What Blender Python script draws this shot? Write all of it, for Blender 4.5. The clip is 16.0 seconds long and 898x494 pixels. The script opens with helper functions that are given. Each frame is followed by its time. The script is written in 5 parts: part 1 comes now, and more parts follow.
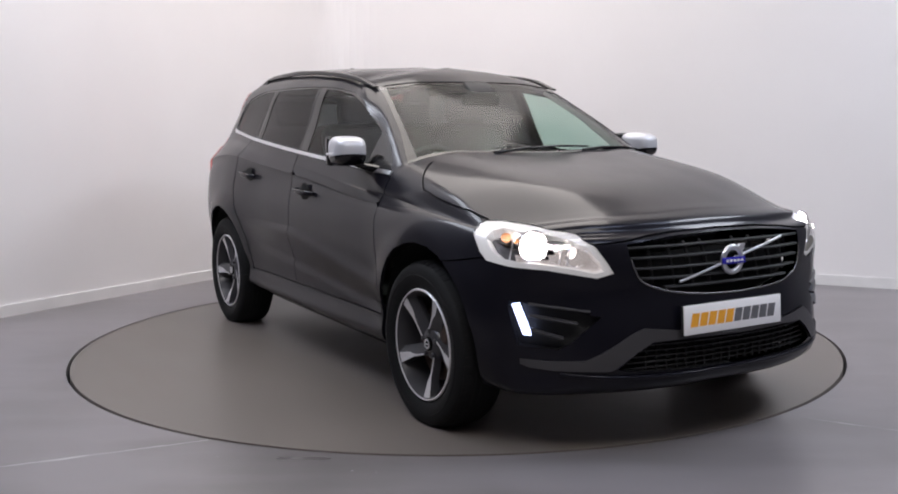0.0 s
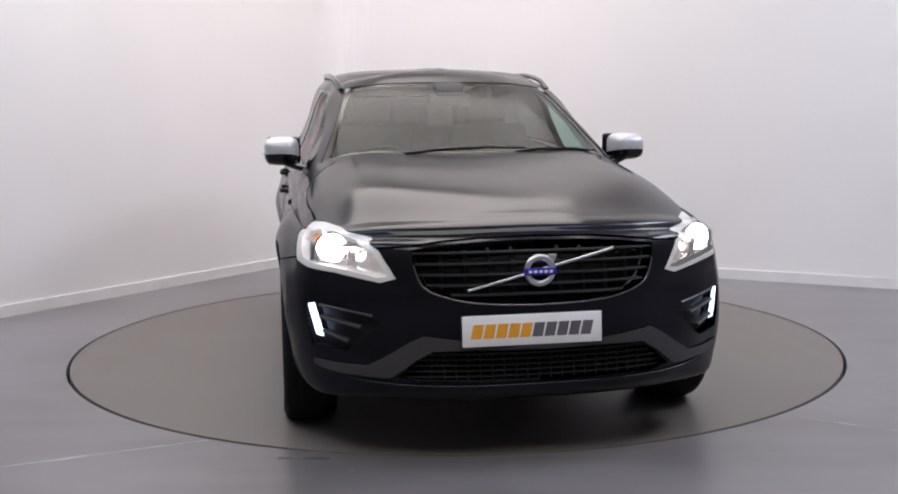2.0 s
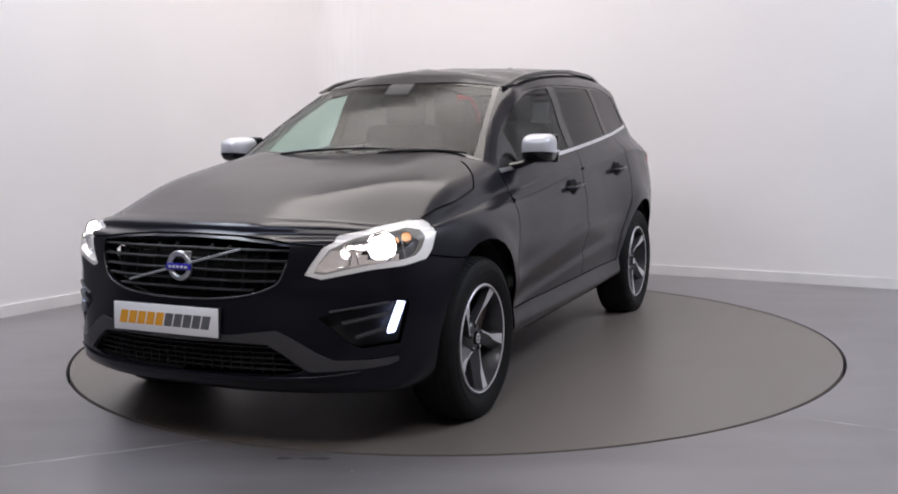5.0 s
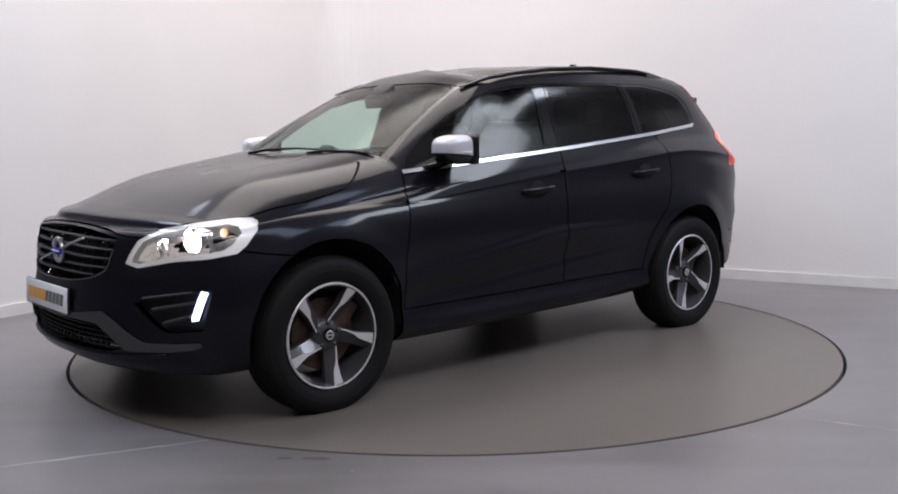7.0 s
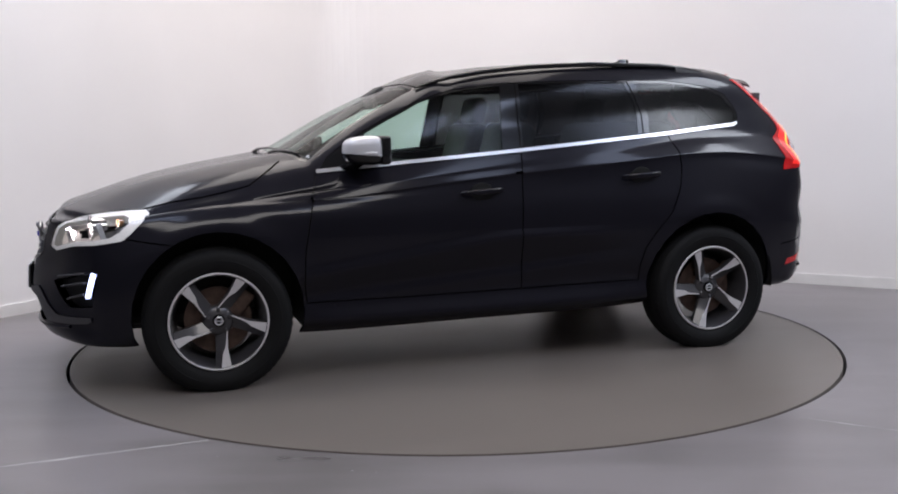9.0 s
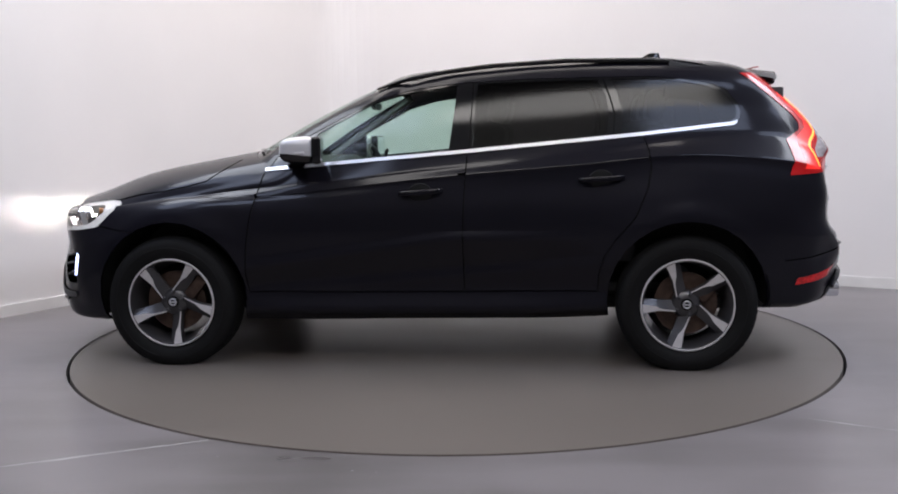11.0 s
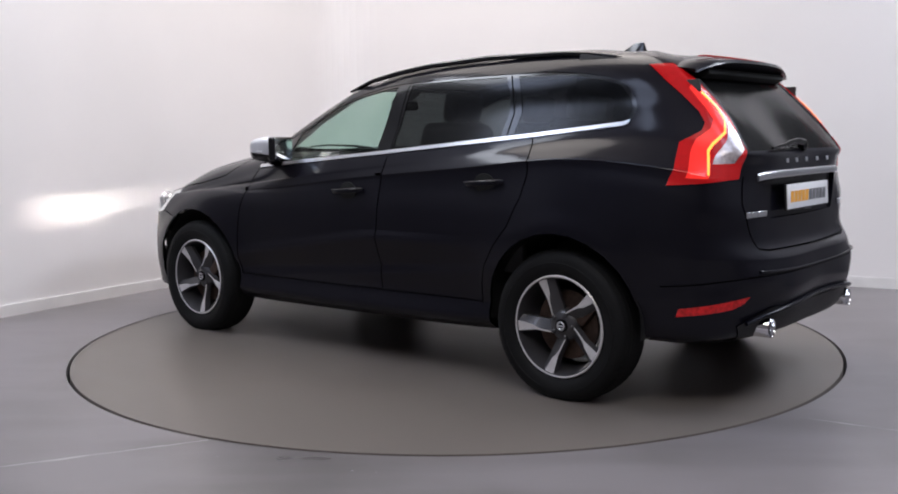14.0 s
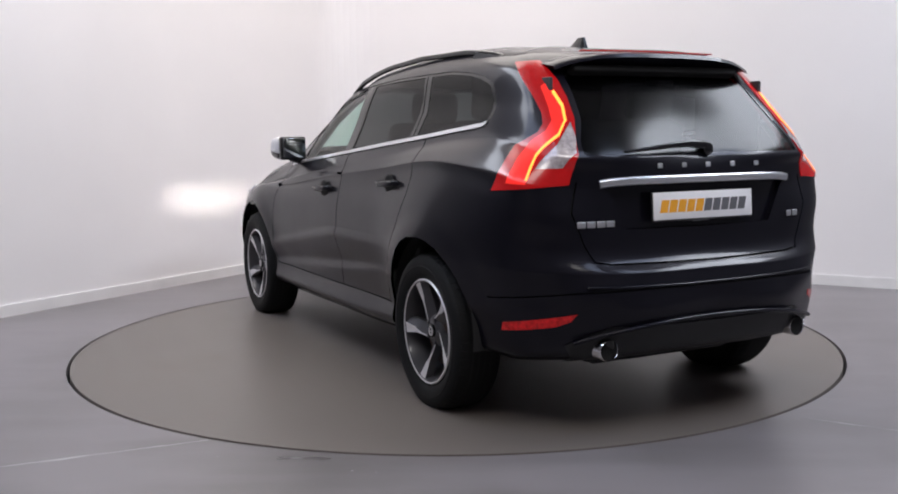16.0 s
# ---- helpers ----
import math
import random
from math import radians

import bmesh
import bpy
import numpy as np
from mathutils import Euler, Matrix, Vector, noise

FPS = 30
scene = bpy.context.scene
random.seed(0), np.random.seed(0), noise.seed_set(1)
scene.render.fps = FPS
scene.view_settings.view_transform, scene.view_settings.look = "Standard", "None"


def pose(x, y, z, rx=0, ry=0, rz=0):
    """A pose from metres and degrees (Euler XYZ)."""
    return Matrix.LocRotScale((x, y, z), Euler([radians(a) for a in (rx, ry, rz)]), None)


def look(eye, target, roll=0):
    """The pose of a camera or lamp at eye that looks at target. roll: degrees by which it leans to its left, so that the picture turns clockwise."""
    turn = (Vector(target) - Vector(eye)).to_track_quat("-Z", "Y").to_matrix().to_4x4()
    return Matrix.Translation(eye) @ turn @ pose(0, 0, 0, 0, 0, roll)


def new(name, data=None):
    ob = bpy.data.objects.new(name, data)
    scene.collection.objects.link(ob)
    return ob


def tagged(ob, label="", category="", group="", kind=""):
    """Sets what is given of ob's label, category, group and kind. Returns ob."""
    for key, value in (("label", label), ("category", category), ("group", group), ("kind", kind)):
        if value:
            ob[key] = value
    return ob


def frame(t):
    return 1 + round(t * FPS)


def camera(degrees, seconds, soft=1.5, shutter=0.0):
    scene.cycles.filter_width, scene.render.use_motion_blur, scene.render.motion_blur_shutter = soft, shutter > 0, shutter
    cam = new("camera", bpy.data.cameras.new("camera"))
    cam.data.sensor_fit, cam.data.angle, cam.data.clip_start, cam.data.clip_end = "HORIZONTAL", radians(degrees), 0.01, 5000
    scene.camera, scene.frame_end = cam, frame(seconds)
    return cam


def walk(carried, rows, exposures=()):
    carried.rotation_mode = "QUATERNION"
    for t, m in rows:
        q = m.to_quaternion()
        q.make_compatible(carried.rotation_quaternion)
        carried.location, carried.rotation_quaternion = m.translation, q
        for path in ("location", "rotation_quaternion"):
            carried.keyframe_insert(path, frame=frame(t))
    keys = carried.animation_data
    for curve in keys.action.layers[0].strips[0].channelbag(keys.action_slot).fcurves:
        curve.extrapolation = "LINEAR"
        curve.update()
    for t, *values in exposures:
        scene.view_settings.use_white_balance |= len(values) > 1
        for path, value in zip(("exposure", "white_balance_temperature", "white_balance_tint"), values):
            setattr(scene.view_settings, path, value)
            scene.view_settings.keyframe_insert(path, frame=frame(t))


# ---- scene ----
# The camera stands still; the turntable's centre is the origin.
cam = camera(49.93, 16.0, soft=1.9)
EYE = Vector((0.0, -5.895, 1.249))
PAN, TILT = radians(0.316), radians(6.677)
AIM = EYE + Vector((-math.sin(PAN) * math.cos(TILT), math.cos(PAN) * math.cos(TILT), -math.sin(TILT)))
STAND = look(EYE, AIM, -0.679)
walk(cam, [(0, STAND), (16, STAND)])

# World: the studio is closed; only a faint grey remains.
world = bpy.data.worlds.new("world")
scene.world = world
world.use_nodes = True
world.node_tree.nodes["Background"].inputs[0].default_value = (0.8, 0.85, 1.0, 1)
world.node_tree.nodes["Background"].inputs[1].default_value = 0.05


def area(name, at, aim, sx, sy, power, colour=(1, 1, 1)):
    data = bpy.data.lights.new(name, "AREA")
    data.shape, data.size, data.size_y, data.energy, data.color = "RECTANGLE", sx, sy, power, colour
    ob = new(name, data)
    ob.matrix_world = look(at, aim)
    return ob


CEIL = 4.8
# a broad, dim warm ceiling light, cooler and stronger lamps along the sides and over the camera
area("ceiling_lamp", (-0.3, 1.1, CEIL - 0.02), (-0.3, 1.1, 0), 4.0, 3.4, 138, (1.0, 0.93, 0.89))
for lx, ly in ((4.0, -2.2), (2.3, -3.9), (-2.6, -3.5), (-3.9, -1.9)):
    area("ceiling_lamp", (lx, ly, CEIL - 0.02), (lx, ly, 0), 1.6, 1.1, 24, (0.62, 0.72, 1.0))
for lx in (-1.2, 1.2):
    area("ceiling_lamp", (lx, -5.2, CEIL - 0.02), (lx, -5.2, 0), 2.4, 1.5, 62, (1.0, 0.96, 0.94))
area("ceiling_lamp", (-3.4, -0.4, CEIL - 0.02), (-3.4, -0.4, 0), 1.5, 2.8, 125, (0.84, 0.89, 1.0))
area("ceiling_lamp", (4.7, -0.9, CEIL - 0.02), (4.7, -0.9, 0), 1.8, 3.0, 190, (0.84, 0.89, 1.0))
scene.view_settings.exposure = 0.3


def material(name, colour, rough=0.5, metal=0.0, coat=0.0, vary=0.06, scale=6.0, bump=0.0, bump_scale=80.0, spec=0.5, emit=0.0, emit_colour=None, coat_rough=0.04):
    """A principled surface with cloudy variation of colour and roughness, and fine relief."""
    m = bpy.data.materials.new(name)
    m.use_nodes = True
    n, l = m.node_tree.nodes, m.node_tree.links
    b = n["Principled BSDF"]
    tc = n.new("ShaderNodeTexCoord")
    big = n.new("ShaderNodeTexNoise")
    big.inputs["Scale"].default_value, big.inputs["Detail"].default_value = scale, 6
    l.new(tc.outputs["Object"], big.inputs["Vector"])
    ramp = n.new("ShaderNodeValToRGB")
    lo = [max(0, c * (1 - vary)) for c in colour]
    hi = [min(1, c * (1 + vary)) for c in colour]
    ramp.color_ramp.elements[0].position, ramp.color_ramp.elements[1].position = 0.3, 0.7
    ramp.color_ramp.elements[0].color, ramp.color_ramp.elements[1].color = (*lo, 1), (*hi, 1)
    l.new(big.outputs["Fac"], ramp.inputs["Fac"])
    l.new(ramp.outputs["Color"], b.inputs["Base Color"])
    mr = n.new("ShaderNodeMapRange")
    mr.inputs["To Min"].default_value, mr.inputs["To Max"].default_value = max(0.0, rough * 0.88), min(1, rough * 1.12)
    l.new(big.outputs["Fac"], mr.inputs["Value"])
    l.new(mr.outputs["Result"], b.inputs["Roughness"])
    b.inputs["Metallic"].default_value = metal
    b.inputs["Coat Weight"].default_value = coat
    b.inputs["Coat IOR"].default_value = 1.42
    b.inputs["Coat Roughness"].default_value = coat_rough
    b.inputs["Specular IOR Level"].default_value = spec
    if bump:
        fine = n.new("ShaderNodeTexNoise")
        fine.inputs["Scale"].default_value, fine.inputs["Detail"].default_value = bump_scale, 4
        l.new(tc.outputs["Object"], fine.inputs["Vector"])
        bp = n.new("ShaderNodeBump")
        bp.inputs["Strength"].default_value, bp.inputs["Distance"].default_value = bump, 0.002
        l.new(fine.outputs["Fac"], bp.inputs["Height"])
        l.new(bp.outputs["Normal"], b.inputs["Normal"])
    if emit:
        b.inputs["Emission Color"].default_value = (*(emit_colour or colour), 1)
        b.inputs["Emission Strength"].default_value = emit
    return m


def glass(name, tint, gloss_rough=0.13):
    """Thin tinted pane: clear transmission, with a gloss that grows towards grazing."""
    m = bpy.data.materials.new(name)
    m.use_nodes = True
    n, l = m.node_tree.nodes, m.node_tree.links
    n.remove(n["Principled BSDF"])
    tr, gl, mix, lw = (n.new("ShaderNode" + k) for k in ("BsdfTransparent", "BsdfGlossy", "MixShader", "LayerWeight"))
    power, fac = n.new("ShaderNodeMath"), n.new("ShaderNodeMapRange")
    power.operation, power.inputs[1].default_value = "POWER", 5.2
    fac.inputs["To Min"].default_value, fac.inputs["To Max"].default_value = 0.03, 0.75
    lw.inputs["Blend"].default_value = 0.5
    tr.inputs[0].default_value = (*tint, 1)
    gl.inputs["Roughness"].default_value = gloss_rough
    l.new(lw.outputs["Facing"], power.inputs[0])
    l.new(power.outputs[0], fac.inputs["Value"])
    l.new(fac.outputs[0], mix.inputs[0])
    l.new(tr.outputs[0], mix.inputs[1])
    l.new(gl.outputs[0], mix.inputs[2])
    l.new(mix.outputs[0], n["Material Output"].inputs[0])
    return m


PAINT = material("dark_metallic_paint", (0.0058, 0.0054, 0.0100), 0.45, 0.25, 0.60, 0.05, 3.0, spec=0.08, coat_rough=0.12)


def mesh(name, verts, faces, mat, parent=None, smooth=False):
    me = bpy.data.meshes.new(name)
    me.from_pydata([tuple(v) for v in verts], [], faces)
    me.materials.append(mat)
    if smooth:
        me.shade_smooth()
    ob = new(name, me)
    ob.parent = parent
    return ob


# The room's corner stands behind the car, turned a little.
CORNER = Vector((-1.14, 4.20, 0))
ALONG_R = Vector((0.869, -0.494, 0)).normalized()
ALONG_L = Vector((-0.516, -0.857, 0)).normalized()
TABLE_R = 2.244


def wall_path():
    """Plan of the inner wall face: left wall, coved corner, right wall."""
    r = 0.45
    a, b = CORNER + ALONG_L * r, CORNER + ALONG_R * r
    pts = [CORNER + ALONG_L * 4.3]
    pts += [a.lerp(CORNER, t).lerp(CORNER.lerp(b, t), t) for t in [i / 10 for i in range(11)]]
    pts.append(CORNER + ALONG_R * 5.8)
    return pts


def extrude_path(name, pts, z0, z1, out, mat, closed=True):
    """A wall-like strip along a plan path, thickened outwards by out."""
    n = len(pts)
    cen = sum(pts, Vector()) / n
    verts, faces = [], []
    for i, p in enumerate(pts):
        a, b = pts[(i - 1) % n], pts[(i + 1) % n]
        t = (b - p).normalized() + (p - a).normalized()
        nn = Vector((-t.y, t.x, 0)).normalized()
        if nn.dot(p - cen) < 0:
            nn = -nn
        q = p + nn * out * 1.2
        verts += [(p.x, p.y, z0), (p.x, p.y, z1), (q.x, q.y, z1), (q.x, q.y, z0)]
    for i in range(n if closed else n - 1):
        a, b = 4 * i, 4 * ((i + 1) % n)
        for k in range(4):
            faces.append((a + k, a + (k + 1) % 4, b + (k + 1) % 4, b + k))
    return mesh(name, verts, faces, mat)


WALLMAT = material("white_wall_paint", (0.82, 0.795, 0.795), 0.55, vary=0.025, scale=0.8, bump=0.05, bump_scale=120)
SKIRT = material("white_skirting_gloss", (0.77, 0.755, 0.75), 0.35, vary=0.04)
CEILM = material("grey_ceiling_paint", (0.45, 0.44, 0.43), 0.8, vary=0.03)
DARKWALL = material("dim_room_grey", (0.14, 0.135, 0.138), 0.8, vary=0.15)
path = wall_path()
tagged(extrude_path("wall", path, 0, CEIL, 0.15, WALLMAT, False), "plain off-white painted studio walls with a rounded corner", "wall", kind="structure")
tagged(extrude_path("baseboard", path, 0, 0.085, -0.018, SKIRT, False), "white painted skirting board along the studio wall", "baseboard", kind="structure")
# unseen walls, added dark so the car mirrors a dim room behind the camera
back = [path[0], path[0] + ALONG_L * 6.4, path[0] + ALONG_L * 6.4 + ALONG_R * 9.4, path[-1] + ALONG_R * 3.6, path[-1]]
tagged(extrude_path("unseen_wall", back, 0, CEIL, 0.15, DARKWALL, False), "unseen dark grey walls, added to close the room behind the camera", "wall", kind="structure")


# ---- the car's skin: rings from the sill up to the roof, each from the nose round the side to the tail ----
# x forward from the middle of the wheelbase, y to the car's left, z up from the ground.
def ring(*rows):
    xs, ys, zs = rows
    return list(zip(xs, ys, zs))


sill = ring((2.101, 2.087, 2.01, 1.873, 1.713, 1.37, 0.783, -0.015, -0.764, -1.401, -1.815, -1.968, -2.07, -2.122, -2.134),
    (0, 0.305, 0.554, 0.786, 0.793, 0.872, 0.848, 0.844, 0.839, 0.846, 0.793, 0.762, 0.604, 0.378, 0),
    (0.219, 0.22, 0.222, 0.227, 0.229, 0.258, 0.246, 0.256, 0.267, 0.308, 0.318, 0.318, 0.318, 0.318, 0.319))
lip = ring((2.244, 2.229, 2.152, 2.012, 1.848, 1.367, 0.782, -0.016, -0.764, -1.4, -1.902, -2.055, -2.159, -2.221, -2.227),
    (0, 0.306, 0.557, 0.788, 0.856, 0.93, 0.91, 0.905, 0.899, 0.904, 0.828, 0.76, 0.603, 0.379, 0),
    (0.259, 0.258, 0.255, 0.252, 0.249, 0.306, 0.305, 0.31, 0.32, 0.347, 0.353, 0.355, 0.359, 0.363, 0.363))
intake = ring((2.285, 2.267, 2.195, 2.031, 1.871, 1.363, 0.78, -0.017, -0.764, -1.399, -1.95, -2.098, -2.202, -2.283, -2.278),
    (0.000, 0.306, 0.564, 0.776, 0.890, 0.949, 0.896, 0.882, 0.881, 0.919, 0.837, 0.754, 0.597, 0.382, 0.000),
    (0.355, 0.353, 0.349, 0.343, 0.338, 0.425, 0.404, 0.413, 0.423, 0.454, 0.477, 0.489, 0.505, 0.511, 0.51))
bumper = ring((2.315, 2.288, 2.196, 2.037, 1.895, 1.363, 0.779, -0.018, -0.766, -1.4, -1.968, -2.106, -2.227, -2.279, -2.285),
    (0, 0.304, 0.55, 0.773, 0.897, 0.958, 0.916, 0.904, 0.905, 0.939, 0.847, 0.747, 0.598, 0.378, 0),
    (0.486, 0.485, 0.483, 0.481, 0.477, 0.572, 0.57, 0.579, 0.589, 0.61, 0.592, 0.594, 0.597, 0.597, 0.598))
flank = ring((2.289, 2.267, 2.167, 2.031, 1.882, 1.362, 0.778, -0.019, -0.769, -1.404, -1.964, -2.11, -2.205, -2.257, -2.267),
    (0, 0.301, 0.542, 0.774, 0.894, 0.958, 0.931, 0.919, 0.921, 0.954, 0.862, 0.763, 0.601, 0.378, 0),
    (0.627, 0.63, 0.637, 0.647, 0.651, 0.747, 0.724, 0.732, 0.752, 0.764, 0.707, 0.7, 0.691, 0.684, 0.685))
crease = ring((2.251, 2.24, 2.164, 2.022, 1.861, 1.362, 0.777, -0.022, -0.771, -1.41, -1.918, -2.075, -2.16, -2.197, -2.204),
    (0, 0.307, 0.554, 0.787, 0.877, 0.938, 0.927, 0.914, 0.913, 0.943, 0.876, 0.784, 0.617, 0.383, 0),
    (0.747, 0.753, 0.761, 0.763, 0.765, 0.849, 0.835, 0.854, 0.874, 0.876, 0.821, 0.802, 0.773, 0.751, 0.753))
shoulder = ring((2.205, 2.2, 2.131, 1.977, 1.812, 1.36, 0.777, -0.022, -0.774, -1.411, -1.919, -2.078, -2.155, -2.183, -2.192),
    (0, 0.312, 0.566, 0.793, 0.862, 0.909, 0.907, 0.895, 0.885, 0.901, 0.861, 0.792, 0.622, 0.386, 0),
    (0.834, 0.835, 0.843, 0.836, 0.839, 0.901, 0.902, 0.951, 0.994, 1.029, 0.976, 0.926, 0.909, 0.899, 0.902))
under_edge = ring((2.155, 2.143, 2.064, 1.914, 1.754, 1.357, 0.778, -0.021, -0.772, -1.412, -1.909, -2.064, -2.139, -2.181, -2.184),
    (0, 0.312, 0.57, 0.799, 0.85, 0.884, 0.892, 0.884, 0.879, 0.882, 0.844, 0.793, 0.623, 0.389, 0),
    (0.874, 0.867, 0.86, 0.849, 0.87, 0.917, 0.931, 1, 1.052, 1.096, 1.046, 1.012, 0.989, 0.985, 0.988))
bonnet_edge = ring((2.135, 2.122, 2.039, 1.89, 1.731, 1.358, 0.78, -0.019, -0.77, -1.412, -1.905, -2.058, -2.133, -2.18, -2.183),
    (0, 0.312, 0.572, 0.802, 0.847, 0.884, 0.895, 0.885, 0.88, 0.879, 0.841, 0.797, 0.625, 0.39, 0),
    (0.9, 0.896, 0.889, 0.868, 0.871, 0.911, 0.934, 1.014, 1.072, 1.12, 1.073, 1.046, 1.02, 1.019, 1.023))
over_edge = ring((2.049, 2.035, 1.953, 1.803, 1.638, 1.295, 0.753, -0.017, -0.769, -1.412, -1.902, -2.055, -2.131, -2.181, -2.183),
    (0, 0.314, 0.577, 0.803, 0.85, 0.882, 0.895, 0.886, 0.882, 0.879, 0.842, 0.793, 0.627, 0.392, 0),
    (0.934, 0.926, 0.912, 0.88, 0.878, 0.912, 0.937, 1.016, 1.077, 1.129, 1.089, 1.06, 1.036, 1.035, 1.039))
bonnet = ring((1.701, 1.687, 1.606, 1.451, 1.264, 1.037, 0.641, -0.011, -0.765, -1.409, -1.88, -2.041, -2.132, -2.182, -2.179),
    (0, 0.32, 0.59, 0.791, 0.847, 0.858, 0.88, 0.872, 0.862, 0.838, 0.791, 0.748, 0.62, 0.396, 0),
    (1.039, 1.039, 1.039, 0.992, 0.946, 0.952, 0.984, 1.049, 1.114, 1.173, 1.156, 1.12, 1.098, 1.095, 1.098))
belt = ring((1.026, 1.015, 0.973, 0.906, 0.842, 0.724, 0.45, -0.006, -0.761, -1.404, -1.826, -2, -2.129, -2.17, -2.145),
    (0, 0.321, 0.567, 0.756, 0.833, 0.853, 0.866, 0.859, 0.837, 0.78, 0.734, 0.701, 0.626, 0.394, 0),
    (1.159, 1.164, 1.162, 1.11, 1.032, 1.007, 1.03, 1.083, 1.161, 1.228, 1.228, 1.187, 1.166, 1.162, 1.164))
glasshouse = ring((0.674, 0.665, 0.636, 0.596, 0.553, 0.462, 0.254, -0.072, -0.758, -1.384, -1.742, -1.887, -1.975, -1.987, -1.974),
    (0, 0.315, 0.532, 0.668, 0.741, 0.763, 0.768, 0.773, 0.76, 0.71, 0.674, 0.634, 0.559, 0.36, 0),
    (1.37, 1.364, 1.345, 1.312, 1.238, 1.219, 1.228, 1.273, 1.328, 1.366, 1.355, 1.349, 1.346, 1.344, 1.345))
roof_frame = ring((0.31, 0.306, 0.294, 0.276, 0.242, 0.157, 0.037, -0.201, -0.756, -1.339, -1.61, -1.696, -1.733, -1.744, -1.75),
    (0, 0.311, 0.471, 0.57, 0.627, 0.65, 0.662, 0.671, 0.667, 0.636, 0.604, 0.563, 0.488, 0.318, 0),
    (1.538, 1.532, 1.515, 1.498, 1.486, 1.47, 1.475, 1.52, 1.555, 1.557, 1.545, 1.551, 1.557, 1.566, 1.571))
roof = ring((0.185, 0.181, 0.164, 0.143, 0.109, 0.054, -0.054, -0.264, -0.756, -1.285, -1.502, -1.567, -1.596, -1.613, -1.617),
    (0, 0.285, 0.409, 0.473, 0.515, 0.534, 0.548, 0.554, 0.553, 0.527, 0.499, 0.459, 0.398, 0.264, 0),
    (1.594, 1.587, 1.572, 1.564, 1.559, 1.563, 1.586, 1.611, 1.633, 1.629, 1.61, 1.611, 1.614, 1.607, 1.604))
ridge = ring((0.028, 0.017, 0.004, -0.009, -0.032, -0.077, -0.152, -0.356, -0.75, -1.181, -1.358, -1.403, -1.426, -1.438, -1.442),
    (0, 0, 0, 0, 0, 0, 0, 0, 0, 0, 0, 0, 0, 0, 0),
    (1.637, 1.636, 1.633, 1.629, 1.628, 1.632, 1.641, 1.660, 1.668, 1.654, 1.638, 1.635, 1.637, 1.63, 1.626))
RINGS = [sill, lip, intake, bumper, flank, crease, shoulder, under_edge, bonnet_edge, over_edge, bonnet, belt, glasshouse, roof_frame, roof, ridge]


def spline(p, m):
    """Centripetal-like cubic through the rows of p (n, ...), m steps to each gap."""
    p = np.asarray(p, float)
    n = len(p)
    d = np.sqrt(np.maximum(np.linalg.norm((p[1:] - p[:-1]).reshape(n - 1, -1), axis=1), 1e-6))
    k = np.concatenate([[0], np.cumsum(d)])
    s = (p[1:] - p[:-1]) / d.reshape(-1, *[1] * (p.ndim - 1))
    t = np.empty_like(p)
    w = d.reshape(-1, *[1] * (p.ndim - 1))
    t[1:-1] = (s[:-1] * w[1:] + s[1:] * w[:-1]) / (w[1:] + w[:-1])
    t[0], t[-1] = s[0], s[-1]
    out = []
    for i in range(n - 1):
        for j in range(m + (i == n - 2)):
            u = j / m
            h = d[i]
            out.append((2 * u**3 - 3 * u**2 + 1) * p[i] + (u**3 - 2 * u**2 + u) * h * t[i] + (3 * u**2 - 2 * u**3) * p[i + 1] + (u**3 - u**2) * h * t[i + 1])
    return np.array(out)


def crisp(net, at, cols):
    """Sets a ring between two close neighbours, so that the skin breaks along it in the columns given."""
    free = spline(net, 7)
    soft = [free[7 * at - 1], free[7 * at + 1]]
    hard = [net[at] + (net[at - 1] - net[at]) / 7, net[at] + (net[at + 1] - net[at]) / 7]
    w = np.zeros((net.shape[1], 1))
    for c, k in cols.items():
        w[c] = k
    a, b = (p * (1 - w) + q * w for p, q in zip(soft, hard))
    return np.concatenate([net[:at], [a, net[at], b], net[at + 1:]])


